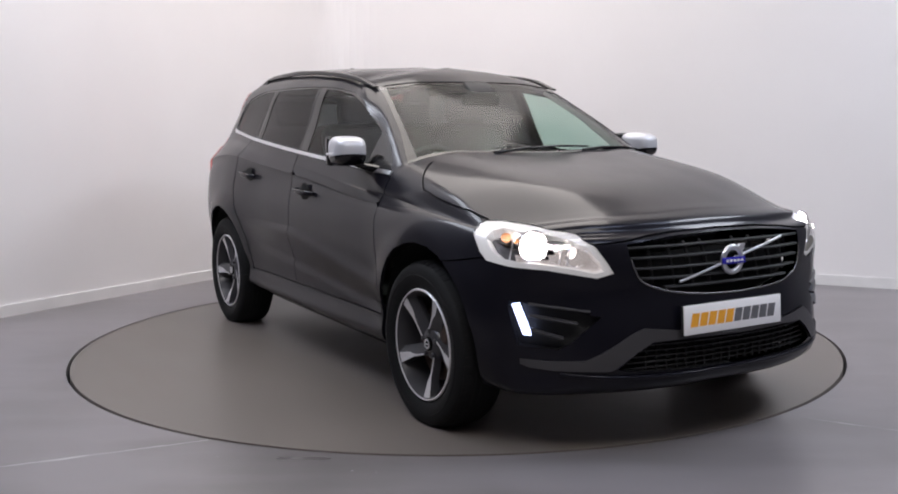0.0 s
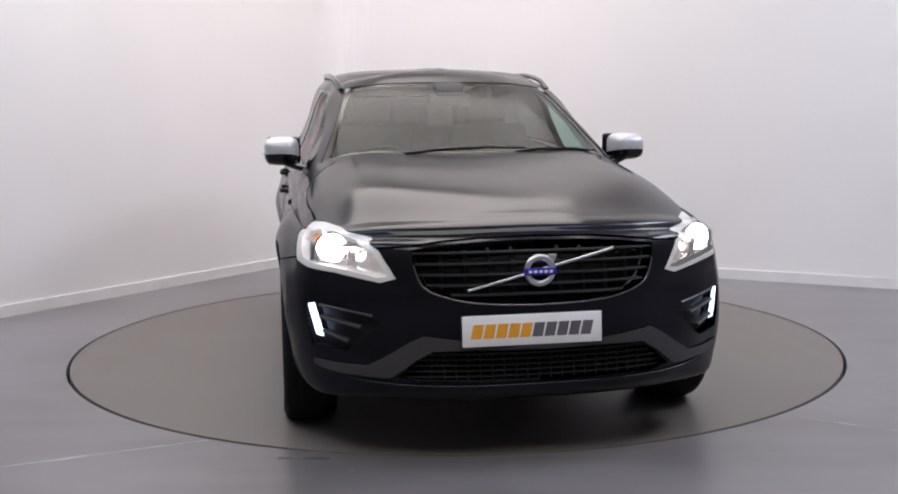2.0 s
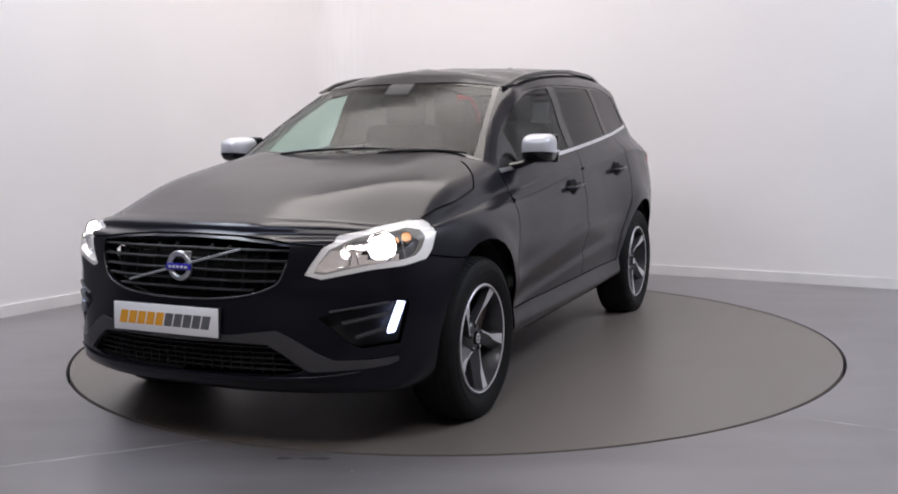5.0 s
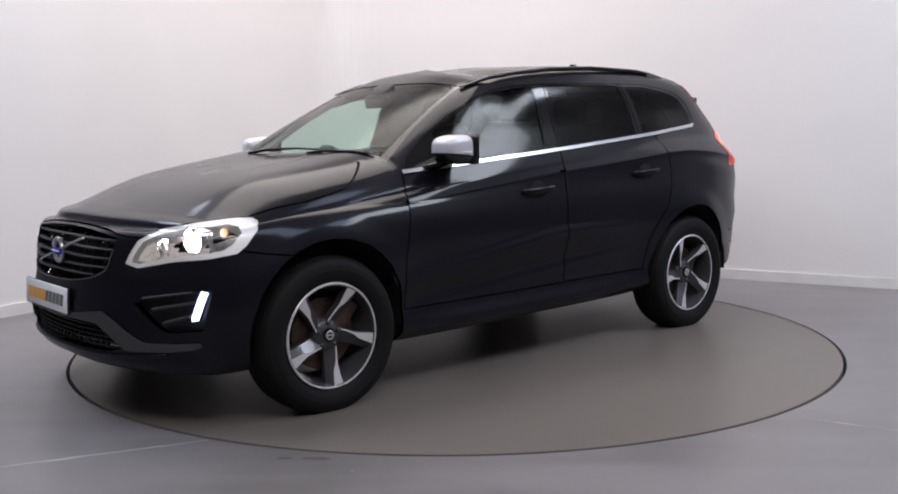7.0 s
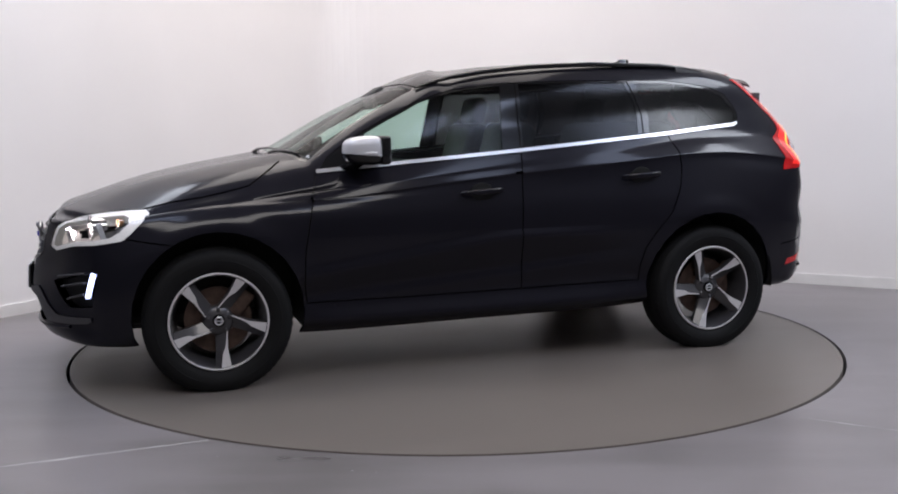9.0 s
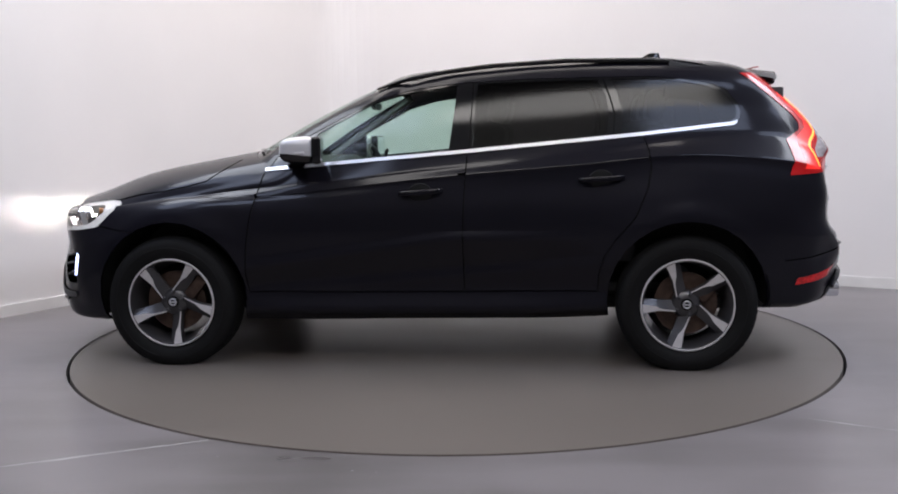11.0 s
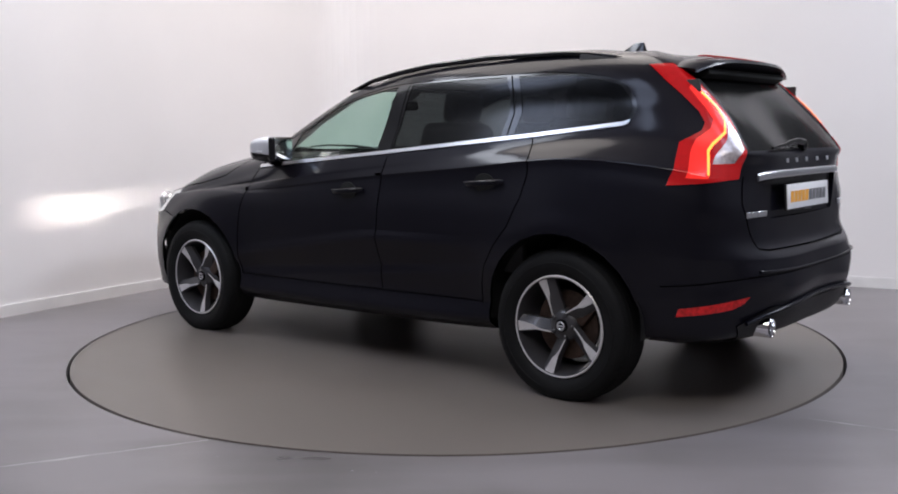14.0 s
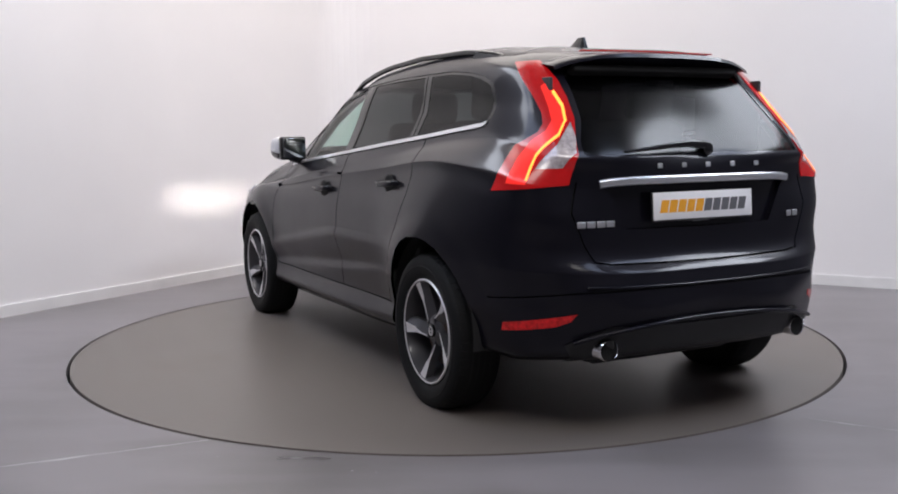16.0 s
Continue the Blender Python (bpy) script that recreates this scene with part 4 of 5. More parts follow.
# headlight insides: a slotted projector tube, a high-beam bowl, an amber bulb
def lamp_tube(s):
    hl = [o for o in car.children if o.name.startswith("headlight")][0 if s > 0 else 1]
    at = pose(1.958, s * .752, .815, 0, 0, -90 + s * 12)
    part("projector_ring", lathe([(.066, .012), (.062, .018), (.056, .012), (.054, -.055)], 36, at, caps=False), CHROME, hl, "chromed projector ring")
    part("projector_lens", lathe([(.0535, -.050), (.050, -.034), (.038, -.022), (.020, -.015), (.001, -.013)], 32, at), GLOW, hl, "glowing projector lens")
    at = pose(2.068, s * .632, .780, 0, 0, -90 + s * 12)
    part("high_beam_ring", lathe([(.046, .012), (.043, .016), (.039, .010), (.036, -.03)], 30, at, caps=False), CHROME, hl, "chromed high-beam ring")
    part("high_beam_lens", lathe([(.036, -.012), (.030, -.004), (.016, .002), (.001, .004)], 28, at), SOFTGLOW, hl, "softly glowing high-beam reflector")
    # added duct and emitter, no real lamp parts: they shape the beam's spot
    at = pose(1.990, s * .692, .824, 0, 6.2, 0)
    duct = None
    for dy, dz, sy, sz in ((0, .0085, .070, .003), (0, -.0085, .070, .003), (.035, 0, .003, .020), (-.035, 0, .003, .020)):
        duct = box(at @ pose(.036, dy, dz), (.078, sy, sz), 0, 1, duct)
    duct = box(at @ pose(-.004, 0, 0), (.003, .072, .020), 0, 1, duct)
    part("beam_shaper", duct, LAMPBAY, hl, "added duct that narrows the beam")
    part("bulb", box(at @ pose(.001, 0, 0), (.003, .054, .011)), BEAM, hl, "added bright emitter behind the duct")
    # folded reflector vanes between the two lamps and a fin before the bay
    for dy, dz, tall in ((-.060, -.012, .075), (-.085, -.020, .066), (.075, .002, .085)):
        y = .752 + dy
        part("reflector_vane", box(pose(nose_x(y, .80 + dz) - .034, s * y, .80 + dz, s * 10, 12, s * 34), (.030, .005, tall), .002, 1), SATIN, hl, "chromed reflector vane")
    part("indicator", lathe([(.020, .0), (.018, -.02), (.008, -.032)], 20, pose(1.845, s * .800, .842, 0, 0, -90 + s * 25)), AMBER, hl, "unlit amber indicator bulb")


for s in BOTH:
    lamp_tube(s)


# plates with printed blocks
def number_plate(x, y, z, face, lean):
    m = pose(x, y, z, 0, lean, 0) @ (pose(0, 0, 0) if face > 0 else pose(0, 0, 0, 0, 0, 180))
    p = part("number_plate", box(m, (.010, .530, .114), .003), PLATEWHITE, car, "white show plate with orange and grey print")
    part("plate_frame", box(m @ pose(-.006, 0, -.002), (.012, .540, .122), .004), PLASTIC, p, "thin black plate holder")
    for i in range(10):
        w = .0415
        part("print_block", slab([(-w / 2 - .005, -.026), (w / 2 - .007, -.026), (w / 2 + .005, .026), (-w / 2 + .007, .026)], .003,
                                 m @ pose(.0055, -.209 + i * .0462, -.001, 0, 0, 90)), ORANGE if i < 5 else GREYPRINT, p)
    part("small_print", box(m @ pose(.004, -.02, -.064), (.004, .09, .007), .001, 1), GREYPLASTIC, p)


number_plate(2.318, -.042, .531, 1, -3)
number_plate(-2.207, .004, .944, -1, 4)


# ---- wheels ----
HUB_Z, RIM_R = 0.347, 0.243  # the tyres stand flattened under the load


def wheel_at(x, y, s, name, turned):
    w = new(name)
    w.parent = car
    w.matrix_basis = pose(x, y, HUB_Z, 0, 0, 0 if s > 0 else 180)
    prof = [(RIM_R - .004, .085), (RIM_R + .012, .100), (.290, .113), (.325, .112), (.350, .098), (.3615, .072), (.365, .045), (.365, -.045), (.3615, -.072), (.350, -.098), (.325, -.112),
            (.290, -.113), (RIM_R + .012, -.100), (RIM_R - .004, -.085)]
    rubber = lathe(prof, 96, closed=True)
    for v in rubber.verts:
        deep = -v.co.z - (HUB_Z - .001)
        if deep > 0:
            v.co.z += deep
        squash = max(0, (-v.co.z - .25) / .10) * max(0, 1 - abs(v.co.x) / .16)
        v.co.y *= 1 + .07 * squash
    t = part("tyre", rubber, RUBBER, w, "worn black road tyre")
    for h in (-.045, -.015, .015, .045):
        groove = lathe([(.3657, h - .004), (.3657, h + .004), (.36, h + .004), (.36, h - .004)], 96, closed=True)
        for v in groove.verts:
            v.co.z = max(v.co.z, -HUB_Z + .0008)
        part("tread_groove", groove, GAPSHADE, t)
    # shoulder lugs of the tread and a raised ring on the wall
    for sgn in BOTH:
        lugs = bmesh.new()
        for k in range(60):
            a = 360 * k / 60
            if abs(a - 180) > 26:
                lugs = box(pose(0, 0, 0, 0, a, 0) @ pose(0, sgn * .082, .3535, sgn * -24, 0, 0), (.024, .030, .010), 0, 1, lugs)
        part("shoulder_tread", lugs, RUBBER, t)
    part("wall_ring", lathe([(.300, .1125), (.303, .1150), (.306, .1125)], 72, caps=False), RUBBER, t)
    part("rim", lathe([(RIM_R + .001, .097), (RIM_R - .006, .101), (RIM_R - .012, .097), (RIM_R - .022, .06), (.20, -.09), (.21, -.10), (RIM_R - .004, -.09), (RIM_R - .002, .08)], 64, closed=True), ALLOYDARK, w, "dark grey alloy rim")
    part("rim_lip", lathe([(RIM_R + .002, .098), (RIM_R - .003, .1035), (RIM_R - .009, .1015), (RIM_R - .007, .096)], 64, closed=True), ALLOY, w, "bright machined rim edge")
    part("brake_disc", lathe([(.165, -.01), (.165, .012), (.085, .012), (.08, .03), (.001, .03)], 48), IRON, w, "rusty brake disc")
    part("caliper", box(pose(-.115, 0.0, .075, 0, -40, 0), (.07, .09, .15), .015), IRON, w)
    part("wheel_centre", lathe([(.078, .03), (.074, .046), (.062, .058), (.034, .066), (.033, .064), (.001, .064)], 40), ALLOYDARK, w)
    cap = part("hub_cap", lathe([(.031, .062), (.030, .073), (.024, .075), (.001, .075)], 32), GLOSSBLACK, w, "black hub cap with a silver ring")
    part("cap_ring", lathe([(.018 + .0045 * math.cos(a), .076 + .002 * math.sin(a)) for a in [2 * math.pi * i / 8 for i in range(8)]], 28, closed=True), SATIN, cap)
    part("cap_mark", box(pose(0, .077, 0), (.03, .003, .007), .001, 1), SATIN, cap)
    for i in range(5):
        a = math.degrees(2 * math.pi * i / 5)
        # twisted spoke: a dark body that widens outwards, with a bright face on one flank
        turn = pose(0, 0, 0, 0, a + turned, 0)
        sp, fc = bmesh.new(), bmesh.new()
        rows, faces = [], []
        for k in range(11):
            u = k / 10
            r = .046 + u * (RIM_R - .053)
            h = .062 + .034 * u ** 1.3
            edge = float(np.interp(r, (.046, .10, .14, .19, .24), (.043, .040, .038, .046, .056)))
            ridge_ = float(np.interp(r, (.046, .10, .135, .155, .19, .24), (.036, .031, .026, .013, .008, .002)))
            flank_ = float(np.interp(r, (.046, .14, .24), (-.016, -.018, -.025)))
            rows.append([sp.verts.new(turn @ Vector((xx, hh, r))) for xx, hh in ((edge + .005, h - .035), (edge, h), (ridge_, h), (flank_, h - .026), (flank_, h - .05), (0, h - .055))])
            faces.append([fc.verts.new(turn @ Vector((xx, hh, r))) for xx, hh in ((edge, h - .002), (edge - .001, h + .002), (ridge_ + .001, h + .002), (ridge_, h - .002))])
        for m, rr, c in ((sp, rows, 6), (fc, faces, 4)):
            for p, q in zip(rr, rr[1:]):
                for j in range(c):
                    m.faces.new((p[j], p[(j + 1) % c], q[(j + 1) % c], q[j]))
            m.faces.new(rr[0])
            m.faces.new(rr[-1])
        spoke = part("spoke", sp, ALLOYDARK, w, "dark grey spoke with a bright machined face", 25)
        part("spoke_face", fc, ALLOY, spoke, "bright machined alloy", 25)
        b = pose(0, 0, 0, 0, a + turned + 36, 0) @ Vector((0, 0, .056))
        part("wheel_bolt", lathe([(.011, .0), (.011, .010), (.007, .014), (.001, .014)], 10, pose(b.x, .058, b.z)), ALLOYDARK, w)
    return w


for x, y, turned in ((1.394, .838, 36), (-1.388, .817, 16)):
    for s in BOTH:
        wheel_at(x, s * y, s, "wheel", turned)

# wheel-arch liners and the floor pan
for x in (1.387, -1.387):
    for s in BOTH:
        b = bmesh.new()
        rows = []
        for k in range(25):
            a = math.radians(-6 + k * 192 / 24)
            rows.append([b.verts.new((x + .425 * math.cos(a), s * yy, .375 + .425 * math.sin(a))) for yy in (.45, .895)] + [b.verts.new((x + .08 * math.cos(a), s * .45, .42 + .08 * math.sin(a)))])
        for p, q in zip(rows, rows[1:]):
            b.faces.new((p[0], p[1], q[1], q[0]))
            b.faces.new((p[0], q[0], q[2], p[2]))
        part("arch_liner", b, PLASTIC, car, "black wheel-arch liner")
for x in (1.387, -1.387):
    for s in BOTH:
        for k in (-1, 1):
            part("splash_guard", box(pose(x + k * .436, s * .63, .345 if x > 0 else .385), (.022, .42, .17 if x > 0 else .11), .006), PLASTIC, car, "black splash guard in the wheel well")
        part("inner_arch", box(pose(x, s * .440, .33), (.88, .02, .16), .006), PLASTIC, car, "black inner wheel-well wall")
part("floor_pan", box(pose(0, 0, .29), (1.86, 1.62, .05), .01), PLASTIC, car, "black underside")
part("floor_pan", box(pose(0, 0, .30), (4.02, .92, .05), .01), PLASTIC, car, "black underside")
part("exhaust_box", box(pose(-1.85, .0, .30), (.22, .8, .12), .04), PLASTIC, car)
for s in BOTH:
    ex = part("exhaust_pipe", lathe([(.042, .0), (.045, .004), (.045, .16), (.039, .16), (.039, .008)], 32, pose(-2.250, s * .512, .380, 0, 0, -90), True), CHROME, car, "round chrome exhaust tail pipe")
    # black disc across the bore, coloured as the shade inside the pipe
    part("bore_shade", lathe([(.039, .03), (.001, .032)], 24, pose(-2.250, s * .512, .380, 0, 0, -90)), GAPSHADE, ex)

# ---- outer fittings ----
for s in BOTH:
    # roof rail, raised over the roof's edge
    pts = []
    xs = np.linspace(.285, -1.60, 30)
    for i, x in enumerate(xs):
        yy = float(np.interp(x, (-1.6, -1.33, -.75, -.2, .1, .285), (.560, .590, .618, .618, .602, .588)))
        zz = float(np.interp(x, (-1.6, -1.45, -1.2, -.75, -.35, -.1, .1, .285), (1.580, 1.612, 1.633, 1.636, 1.616, 1.588, 1.556, 1.503)))
        pts.append((x, s * yy, zz))
    secs = [(.014, .012 * min(1, .45 + i * .2)) if i < 4 else (.014, .012 * min(1, .3 + (29 - i) * .18)) if i > 25 else (.014, .013) for i in range(30)]
    part("roof_rail", sweep(pts, secs), GLOSSBLACK, car, "gloss black roof rail")
    # door mirror
    at = pose(.628, s * .925, 1.172, 0, 0, s * 9)
    cap = bmesh.new()
    bmesh.ops.create_uvsphere(cap, u_segments=32, v_segments=18, radius=1)
    for v in cap.verts:
        c = [math.copysign(abs(q) ** .55, q) for q in v.co]
        x = c[0] * (.128 if c[0] > 0 else .060)
        v.co = (x, c[1] * .086 * (1 - .10 * max(0, c[0])), c[2] * .074 * (1 - .12 * max(0, c[0])))
    low = cap.copy()
    bmesh.ops.bisect_plane(cap, geom=cap.verts[:] + cap.edges[:] + cap.faces[:], plane_co=(0, 0, -.026), plane_no=(.1, 0, -1), clear_outer=True)
    bmesh.ops.bisect_plane(low, geom=low.verts[:] + low.edges[:] + low.faces[:], plane_co=(0, 0, -.028), plane_no=(-.1, 0, 1), clear_outer=True)
    cap.transform(at)
    low.transform(at)
    m = part("door_mirror", cap, MIRRORCAP, car, "door mirror with a satin silver cap")
    part("mirror_base", low, GLOSSBLACK, m, "gloss black lower mirror shell")
    part("mirror_arm", sweep([(.70, s * .800, 1.083), (.69, s * .85, 1.095), (.665, s * .90, 1.115)], [(.055, .020), (.045, .018), (.04, .018)]), GLOSSBLACK, m)
    part("mirror_shell", box(at @ pose(-.070, 0, 0), (.05, .170, .144), .014, 3), GLOSSBLACK, m)
    part("mirror_glass", box(at @ pose(-.094, 0, .002), (.006, .150, .120), .002), MIRROR, m, "mirror glass")
    part("mirror_indicator", box(at @ pose(.030, s * .083, -.012, 0, 0, s * -20), (.085, .010, .010), .003), WHITEPRINT, m, "clear indicator strip")
    # door handles, each over a black disc painted as its recess's shade
    for x, z in ((.016, .942), (-.935, 1.006)):
        y = flank_y(x, z)
        h = part("door_handle", sweep([(x + .105, s * (y + .004), z - .004), (x + .085, s * (y + .030), z - .002), (x + .03, s * (y + .038), z), (x - .05, s * (y + .037), z + .005), (x - .10, s * (y + .028), z + .010), (x - .118, s * (y + .004), z + .011)],
                                       [(.010, .010), (.010, .013), (.010, .014), (.010, .014), (.010, .013), (.010, .010)]), PAINT, panels["front_door" if x > -.5 else "rear_door", s])
        part("recess_shade", lathe([(.064, .0), (.062, .0035), (.050, .0045), (.001, .005)], 28, pose(x - .005, s * (y + .005), z, 0, 0, 0 if s > 0 else 180) @ Matrix.Diagonal((1.0, 1.0, .78, 1))), GAPSHADE, h)
        part("handle_line", sweep([(x + .09, s * (y + .044), z + .006), (x - .10, s * (y + .042), z + .016)], [(.003, .002)]), GREYPLASTIC, h)

# roof spoiler with its dark underside, a thin emissive red strip and aerial
b = bmesh.new()
rows = []
for i in range(21):
    y = -.545 + i * 1.09 / 20
    e = (abs(y) / .545) ** 4
    rows.append([b.verts.new(p) for p in ((-1.60 - .02 * e, y, 1.592 - .035 * e - .06 * y * y), (-1.78, y, 1.588 - .050 * e - .03 * y * y), (-1.915 + .06 * e, y * (1 - .02), 1.572 - .050 * e - .02 * y * y), (-1.925 + .06 * e, y * .98, 1.556 - .050 * e - .02 * y * y),
                                             (-1.87 + .04 * e, y * .97, 1.530 - .02 * e), (-1.80, y * .93, 1.488 + .02 * e), (-1.70, y * .93, 1.51))])
for p, q in zip(rows, rows[1:]):
    for j in range(6):
        b.faces.new((p[j], p[j + 1], q[j + 1], q[j]))
b.faces.new(rows[0])
b.faces.new(rows[-1][::-1])
bmesh.ops.transform(b, matrix=Matrix.Translation((-.016, 0, .013)), verts=b.verts[:])
sp = part("roof_spoiler", b, PAINT, car, "body-coloured roof spoiler", 50)
part("spoiler_underside", box(pose(-1.866, 0, 1.510, 0, 24, 0), (.075, .90, .035), .012), GAPSHADE, sp)
b = bmesh.new()
for i in range(12):
    y = -.36 + i * .72 / 12
    b = box(pose(-1.816, y + .03, 1.6045 - .03 * (y + .03) ** 2, 0, 4, 0), (.030, .061, .004), .0, 1, b)
part("red_strip", b, TAILRED, sp, "thin red strip along the spoiler, faintly emissive")
aer = bmesh.new()
rows = []
for u in range(7):
    k = u / 6
    rows.append([aer.verts.new(p) for p in ((-1.150 - .115 * k, .0, 1.640 + .064 * k), (-1.25 - .055 * k, .034 * (1 - .85 * k), 1.634 + .070 * k), (-1.345 + .025 * k, .012 * (1 - .7 * k), 1.630 + .074 * k), (-1.345 + .025 * k, -.012 * (1 - .7 * k), 1.630 + .074 * k), (-1.25 - .055 * k, -.034 * (1 - .85 * k), 1.634 + .070 * k))])
for p, q in zip(rows, rows[1:]):
    for j in range(5):
        aer.faces.new((p[j], p[(j + 1) % 5], q[(j + 1) % 5], q[j]))
aer.faces.new(rows[-1])
bmesh.ops.translate(aer, vec=(0, 0, .012), verts=aer.verts[:])
part("aerial_fin", aer, GLOSSBLACK, car, "black shark-fin aerial", 60)

part("skirt_lip", sweep([(tail_x(y, .485) - .010, y, .486 - .075 * (abs(y) / .64) ** 3) for y in np.linspace(-.64, .64, 33)], [(.013, .009)]), PAINT, car, "painted lip over the rear skirt")
part("bumper_rib", sweep([(tail_x(y, .628) - .003, y, .628 + .010 * (abs(y) / .6) ** 2) for y in np.linspace(-.60, .60, 29)], [(.007, .005)]), PAINT, car, "raised rib across the rear bumper")
# tailgate: bright bar, badges, wiper
part("tailgate_bar", sweep([(tail_x(y, 1.05) - .016 + .02 * (abs(y) / .5) ** 6, y, 1.054 - .012 * (abs(y) / .5) ** 8) for y in np.linspace(-.502, .502, 25)], [(.014, .0175)]), SATIN, car, "satin silver bar over the plate")
for i in range(5):
    y = .218 - i * .130
    part("badge_mark", box(pose(tail_x(y, 1.11) - .003, y, 1.110, 0, 6, 0), (.006, .024, .020), .002, 1), SATIN, car)
for i, y in enumerate((.592, .550, .505, .462)):
    part("badge_mark", box(pose(tail_x(y, .882) - .003, y, .882, 0, 0, 180 - 12), (.006, .036, .026), .002, 1), SATIN, car)
for i, y in enumerate((-.515, -.555)):
    part("badge_mark", box(pose(tail_x(y, .882) - .003, y, .882, 0, 0, 12), (.006, .034, .026), .002, 1), SATIN, car)
wp = part("rear_wiper", sweep([(tail_x(y, 1.17) - .022, y, 1.178 + z) for y, z in ((-.06, .0), (-.03, .012), (.05, .020), (.15, .014), (.28, .002), (.40, -.008))], [(.010, .012), (.014, .018), (.012, .016), (.010, .012), (.007, .008), (.005, .006)]), GLOSSBLACK, car, "black rear wiper")
part("wiper_pivot", lathe([(.028, .0), (.026, .028), (.012, .036), (.001, .037)], 20, pose(tail_x(.0, 1.17) - .002, -.05, 1.175, 0, 0, 90)), GLOSSBLACK, wp)
for a, b2 in (((1.060, -.34, 1.158), (1.000, .28, 1.178)), ((1.035, .22, 1.160), (.935, .66, 1.158))):
    A, B = Vector(a), Vector(b2)
    part("front_wiper", sweep([A, A.lerp(B, .3) + Vector((.01, 0, .012)), A.lerp(B, .7) + Vector((.008, 0, .012)), B], [(.012, .008), (.010, .008), (.008, .006), (.005, .005)]), GLOSSBLACK, car, "black windscreen wiper")

# ---- inside ----
part("cabin_floor", box(pose(-.35, 0, .42), (2.5, 1.5, .06), .02), DASH, car)
part("headlining", sweep([(x, 0, z) for x, z in ((.14, 1.540), (-.1, 1.570), (-.7, 1.592), (-1.2, 1.58), (-1.55, 1.55))], [(.46, .010)]), LINING, car, "pale cloth headlining")
for s in BOTH:
    part("door_card", box(pose(-.15, s * .795, .82, s * 2, 0, 0), (1.95, .05, .52), .02), DASH, car)
    part("pillar_lining", sweep([(.84, s * .70, 1.11), (.5, s * .635, 1.34), (.26, s * .545, 1.49)], [(.02, .02)]), LINING, car)
    part("pillar_lining", sweep([(-1.30, s * .60, 1.53), (-1.52, s * .585, 1.50), (-1.72, s * .60, 1.32), (-1.85, s * .655, 1.15), (-1.93, s * .66, .95)], [(.10, .02), (.10, .02), (.10, .02), (.10, .02)], up=(0, 1, 0)), DASH, car, "dark rear pillar lining")
    part("boot_lining", box(pose(-1.70, s * .575, 1.20), (.44, .016, .56), .006), DASH, car, "dark boot side lining")
dash = bmesh.new()
rows = []
for i in range(13):
    y = -.72 + i * .12
    hump = .035 * math.exp(-((y + .37) / .2) ** 2)
    rows.append([dash.verts.new(p) for p in ((1.02, y, 1.085), (.80, y, 1.105 + hump * .5), (.62, y, 1.09 + hump), (.56, y, 1.04 + hump * .6), (.58, y, .82), (.70, y, .60))])
for p, q in zip(rows, rows[1:]):
    for j in range(5):
        dash.faces.new((p[j], p[j + 1], q[j + 1], q[j]))
part("dashboard", dash, DASH, car, "charcoal dashboard", 60)
part("centre_console", box(pose(.25, 0, .68), (.75, .22, .42), .04), DASH, car)
st = part("steering_wheel", lathe([(.182 + .016 * math.cos(a), .016 * math.sin(a)) for a in [2 * math.pi * i / 10 for i in range(10)]], 40, pose(.44, -.37, 1.015, 0, 0, 90) @ pose(0, 0, 0, 25, 0, 0), True), LEATHER, car, "black leather steering wheel")
part("wheel_boss", box(pose(.455, -.37, 1.01, 0, -25, 0), (.05, .15, .11), .02), LEATHER, st)
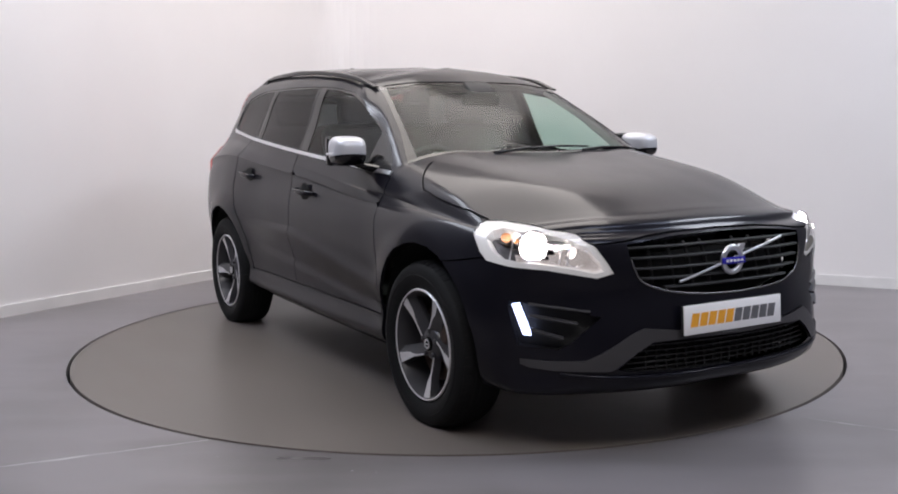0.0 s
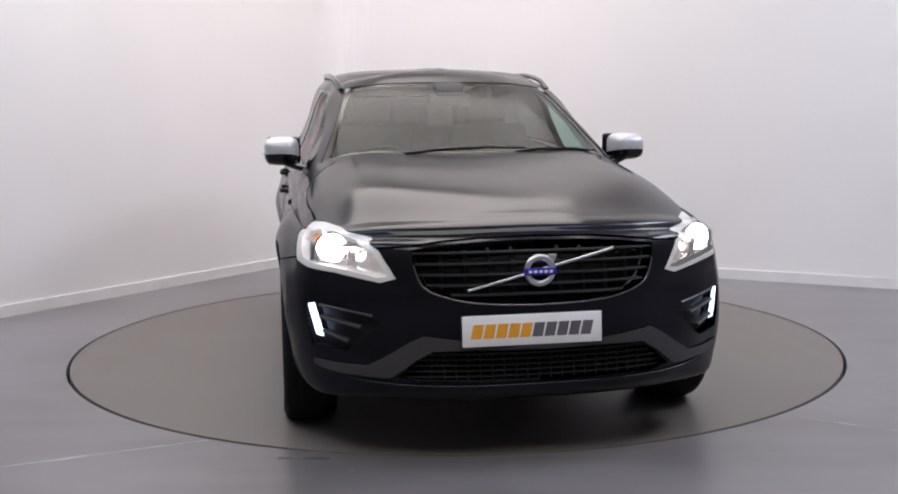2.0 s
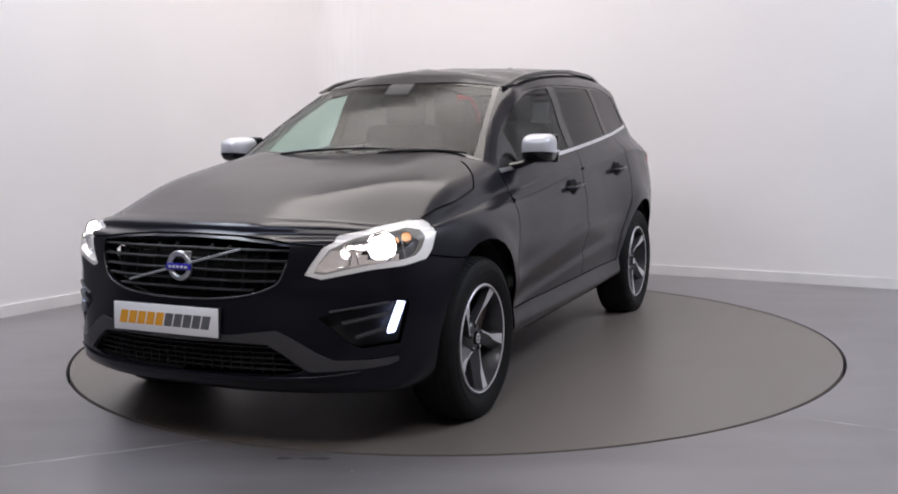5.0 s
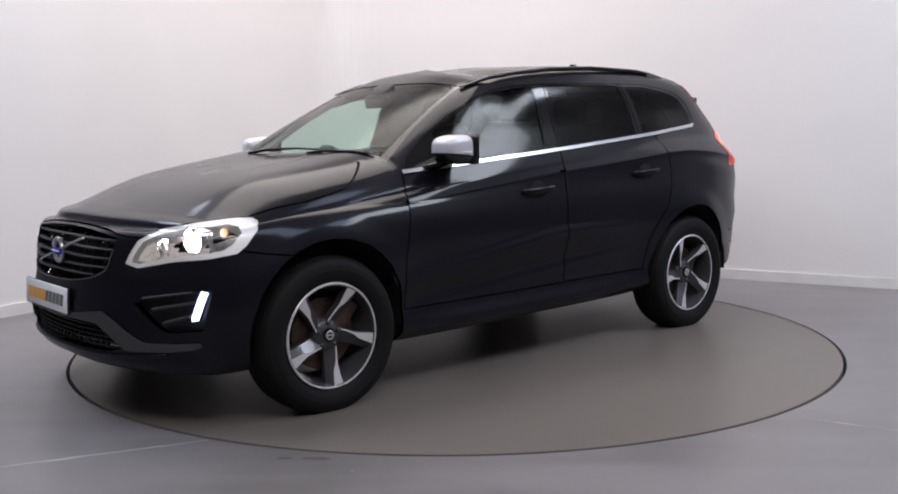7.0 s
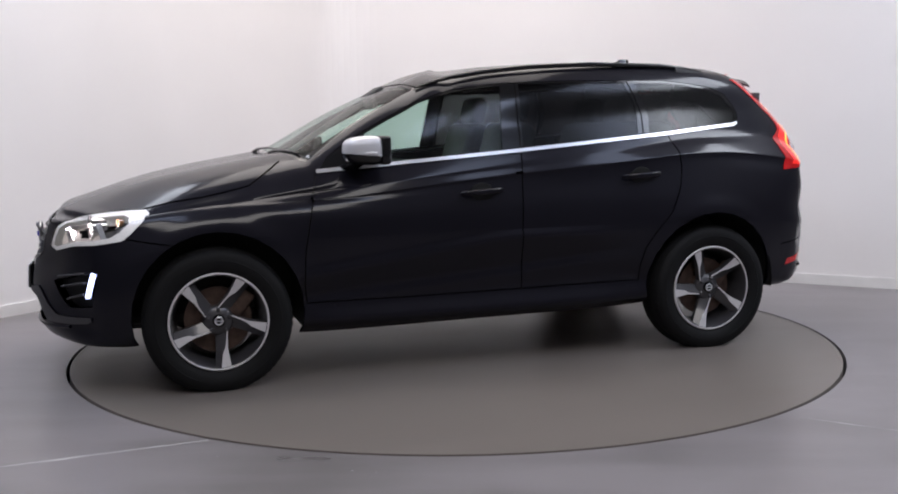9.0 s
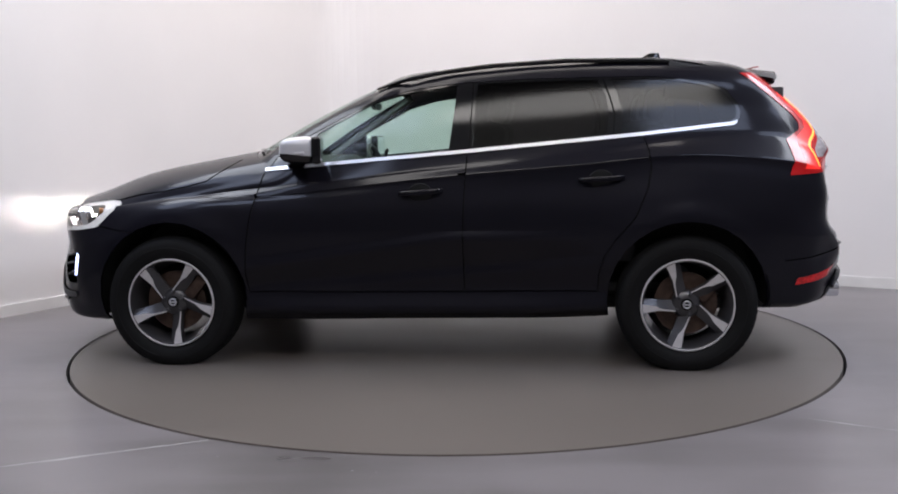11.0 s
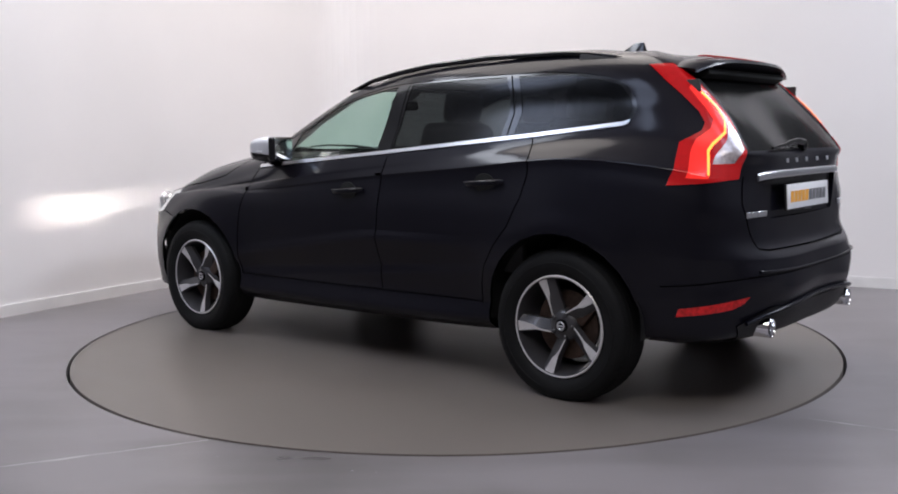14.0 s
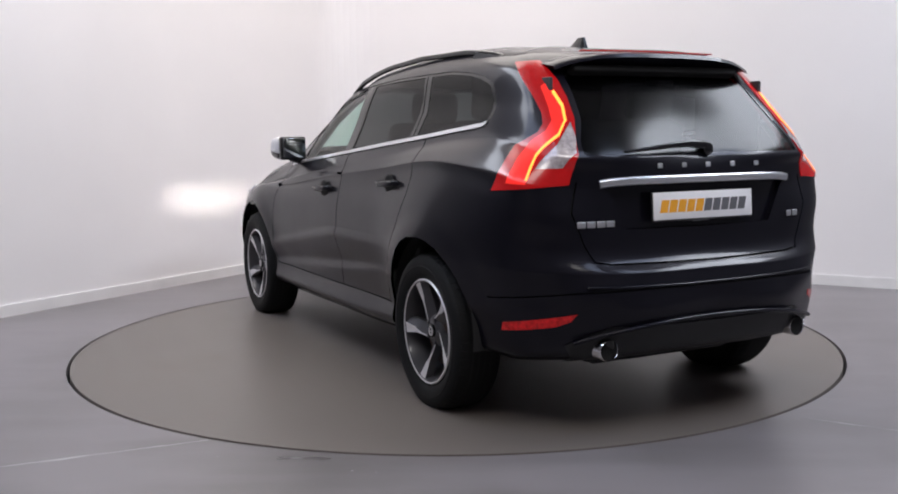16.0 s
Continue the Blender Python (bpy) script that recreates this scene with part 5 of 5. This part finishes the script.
for a in (0, 120, 240):
    part("wheel_spoke", box(pose(.45, -.37, 1.012, 0, -25, 0) @ pose(0, 0, 0, a + 90, 0, 0) @ pose(0, 0, .11), (.02, .035, .14), .006), LEATHER, st)


def seat(x, y, width):
    s = new("seat")
    s.parent = car
    part("cushion", box(pose(x + .06, y, .68, 0, -6, 0), (.54, width, .17), .06, 3), LEATHER, s)
    part("backrest", box(pose(x - .30, y, 1.0, 0, -16, 0), (.16, width, .64), .06, 3), LEATHER, s)
    n = max(1, round(width / .5))
    for i in range(n):
        yy = y + (i - (n - 1) / 2) * .45
        part("headrest", box(pose(x - .405, yy, 1.395, 0, -12, 0), (.10, .27, .17), .04, 3), LEATHER, s)
        part("headrest_post", box(pose(x - .385, yy, 1.30, 0, -14, 0), (.012, .12, .08), .003, 1), CHROME, s)


seat(.02, .37, .52)
seat(.02, -.37, .52)
seat(-.85, 0, 1.36)
im = part("inner_mirror", box(pose(.40, 0, 1.435, 0, 10, 0), (.03, .235, .065), .014, 3), DASH, car, "black interior mirror")
part("mirror_stem", sweep([(.375, 0, 1.49), (.40, 0, 1.46)], [(.02, .015)]), DASH, im)
part("sensor_housing", box(pose(.385, 0, 1.495, 0, 33, 0), (.12, .16, .03), .012), DASH, im)
part("mirror_face", box(pose(.384, 0, 1.433, 0, 10, 0), (.004, .215, .05), .001, 1), MIRROR, im)


# ---- what moves: the turntable and the car on it ----
TURN = ((0, -59.42), (0.5, -62.73), (1.0, -68.0), (1.5, -73.75), (3.0, -91.6), (3.5, -97.4), (4.5, -109.2), (5.0, -115.1),
        (8.5, -156.2), (9.0, -162.1), (12.0, -197.0), (12.5, -202.5), (13.5, -214.0), (14.5, -225.6), (15.5, -237.25), (16.0, -243.1))


def motions():
    stand = Matrix.Translation((0.0888, -0.1064, 0.0))
    walk(car, [(t, pose(0, 0, 0, 0, 0, a) @ stand) for t, a in TURN])
    walk(table, [(t, pose(0, 0, 0, 0, 0, a)) for t, a in TURN])


motions()
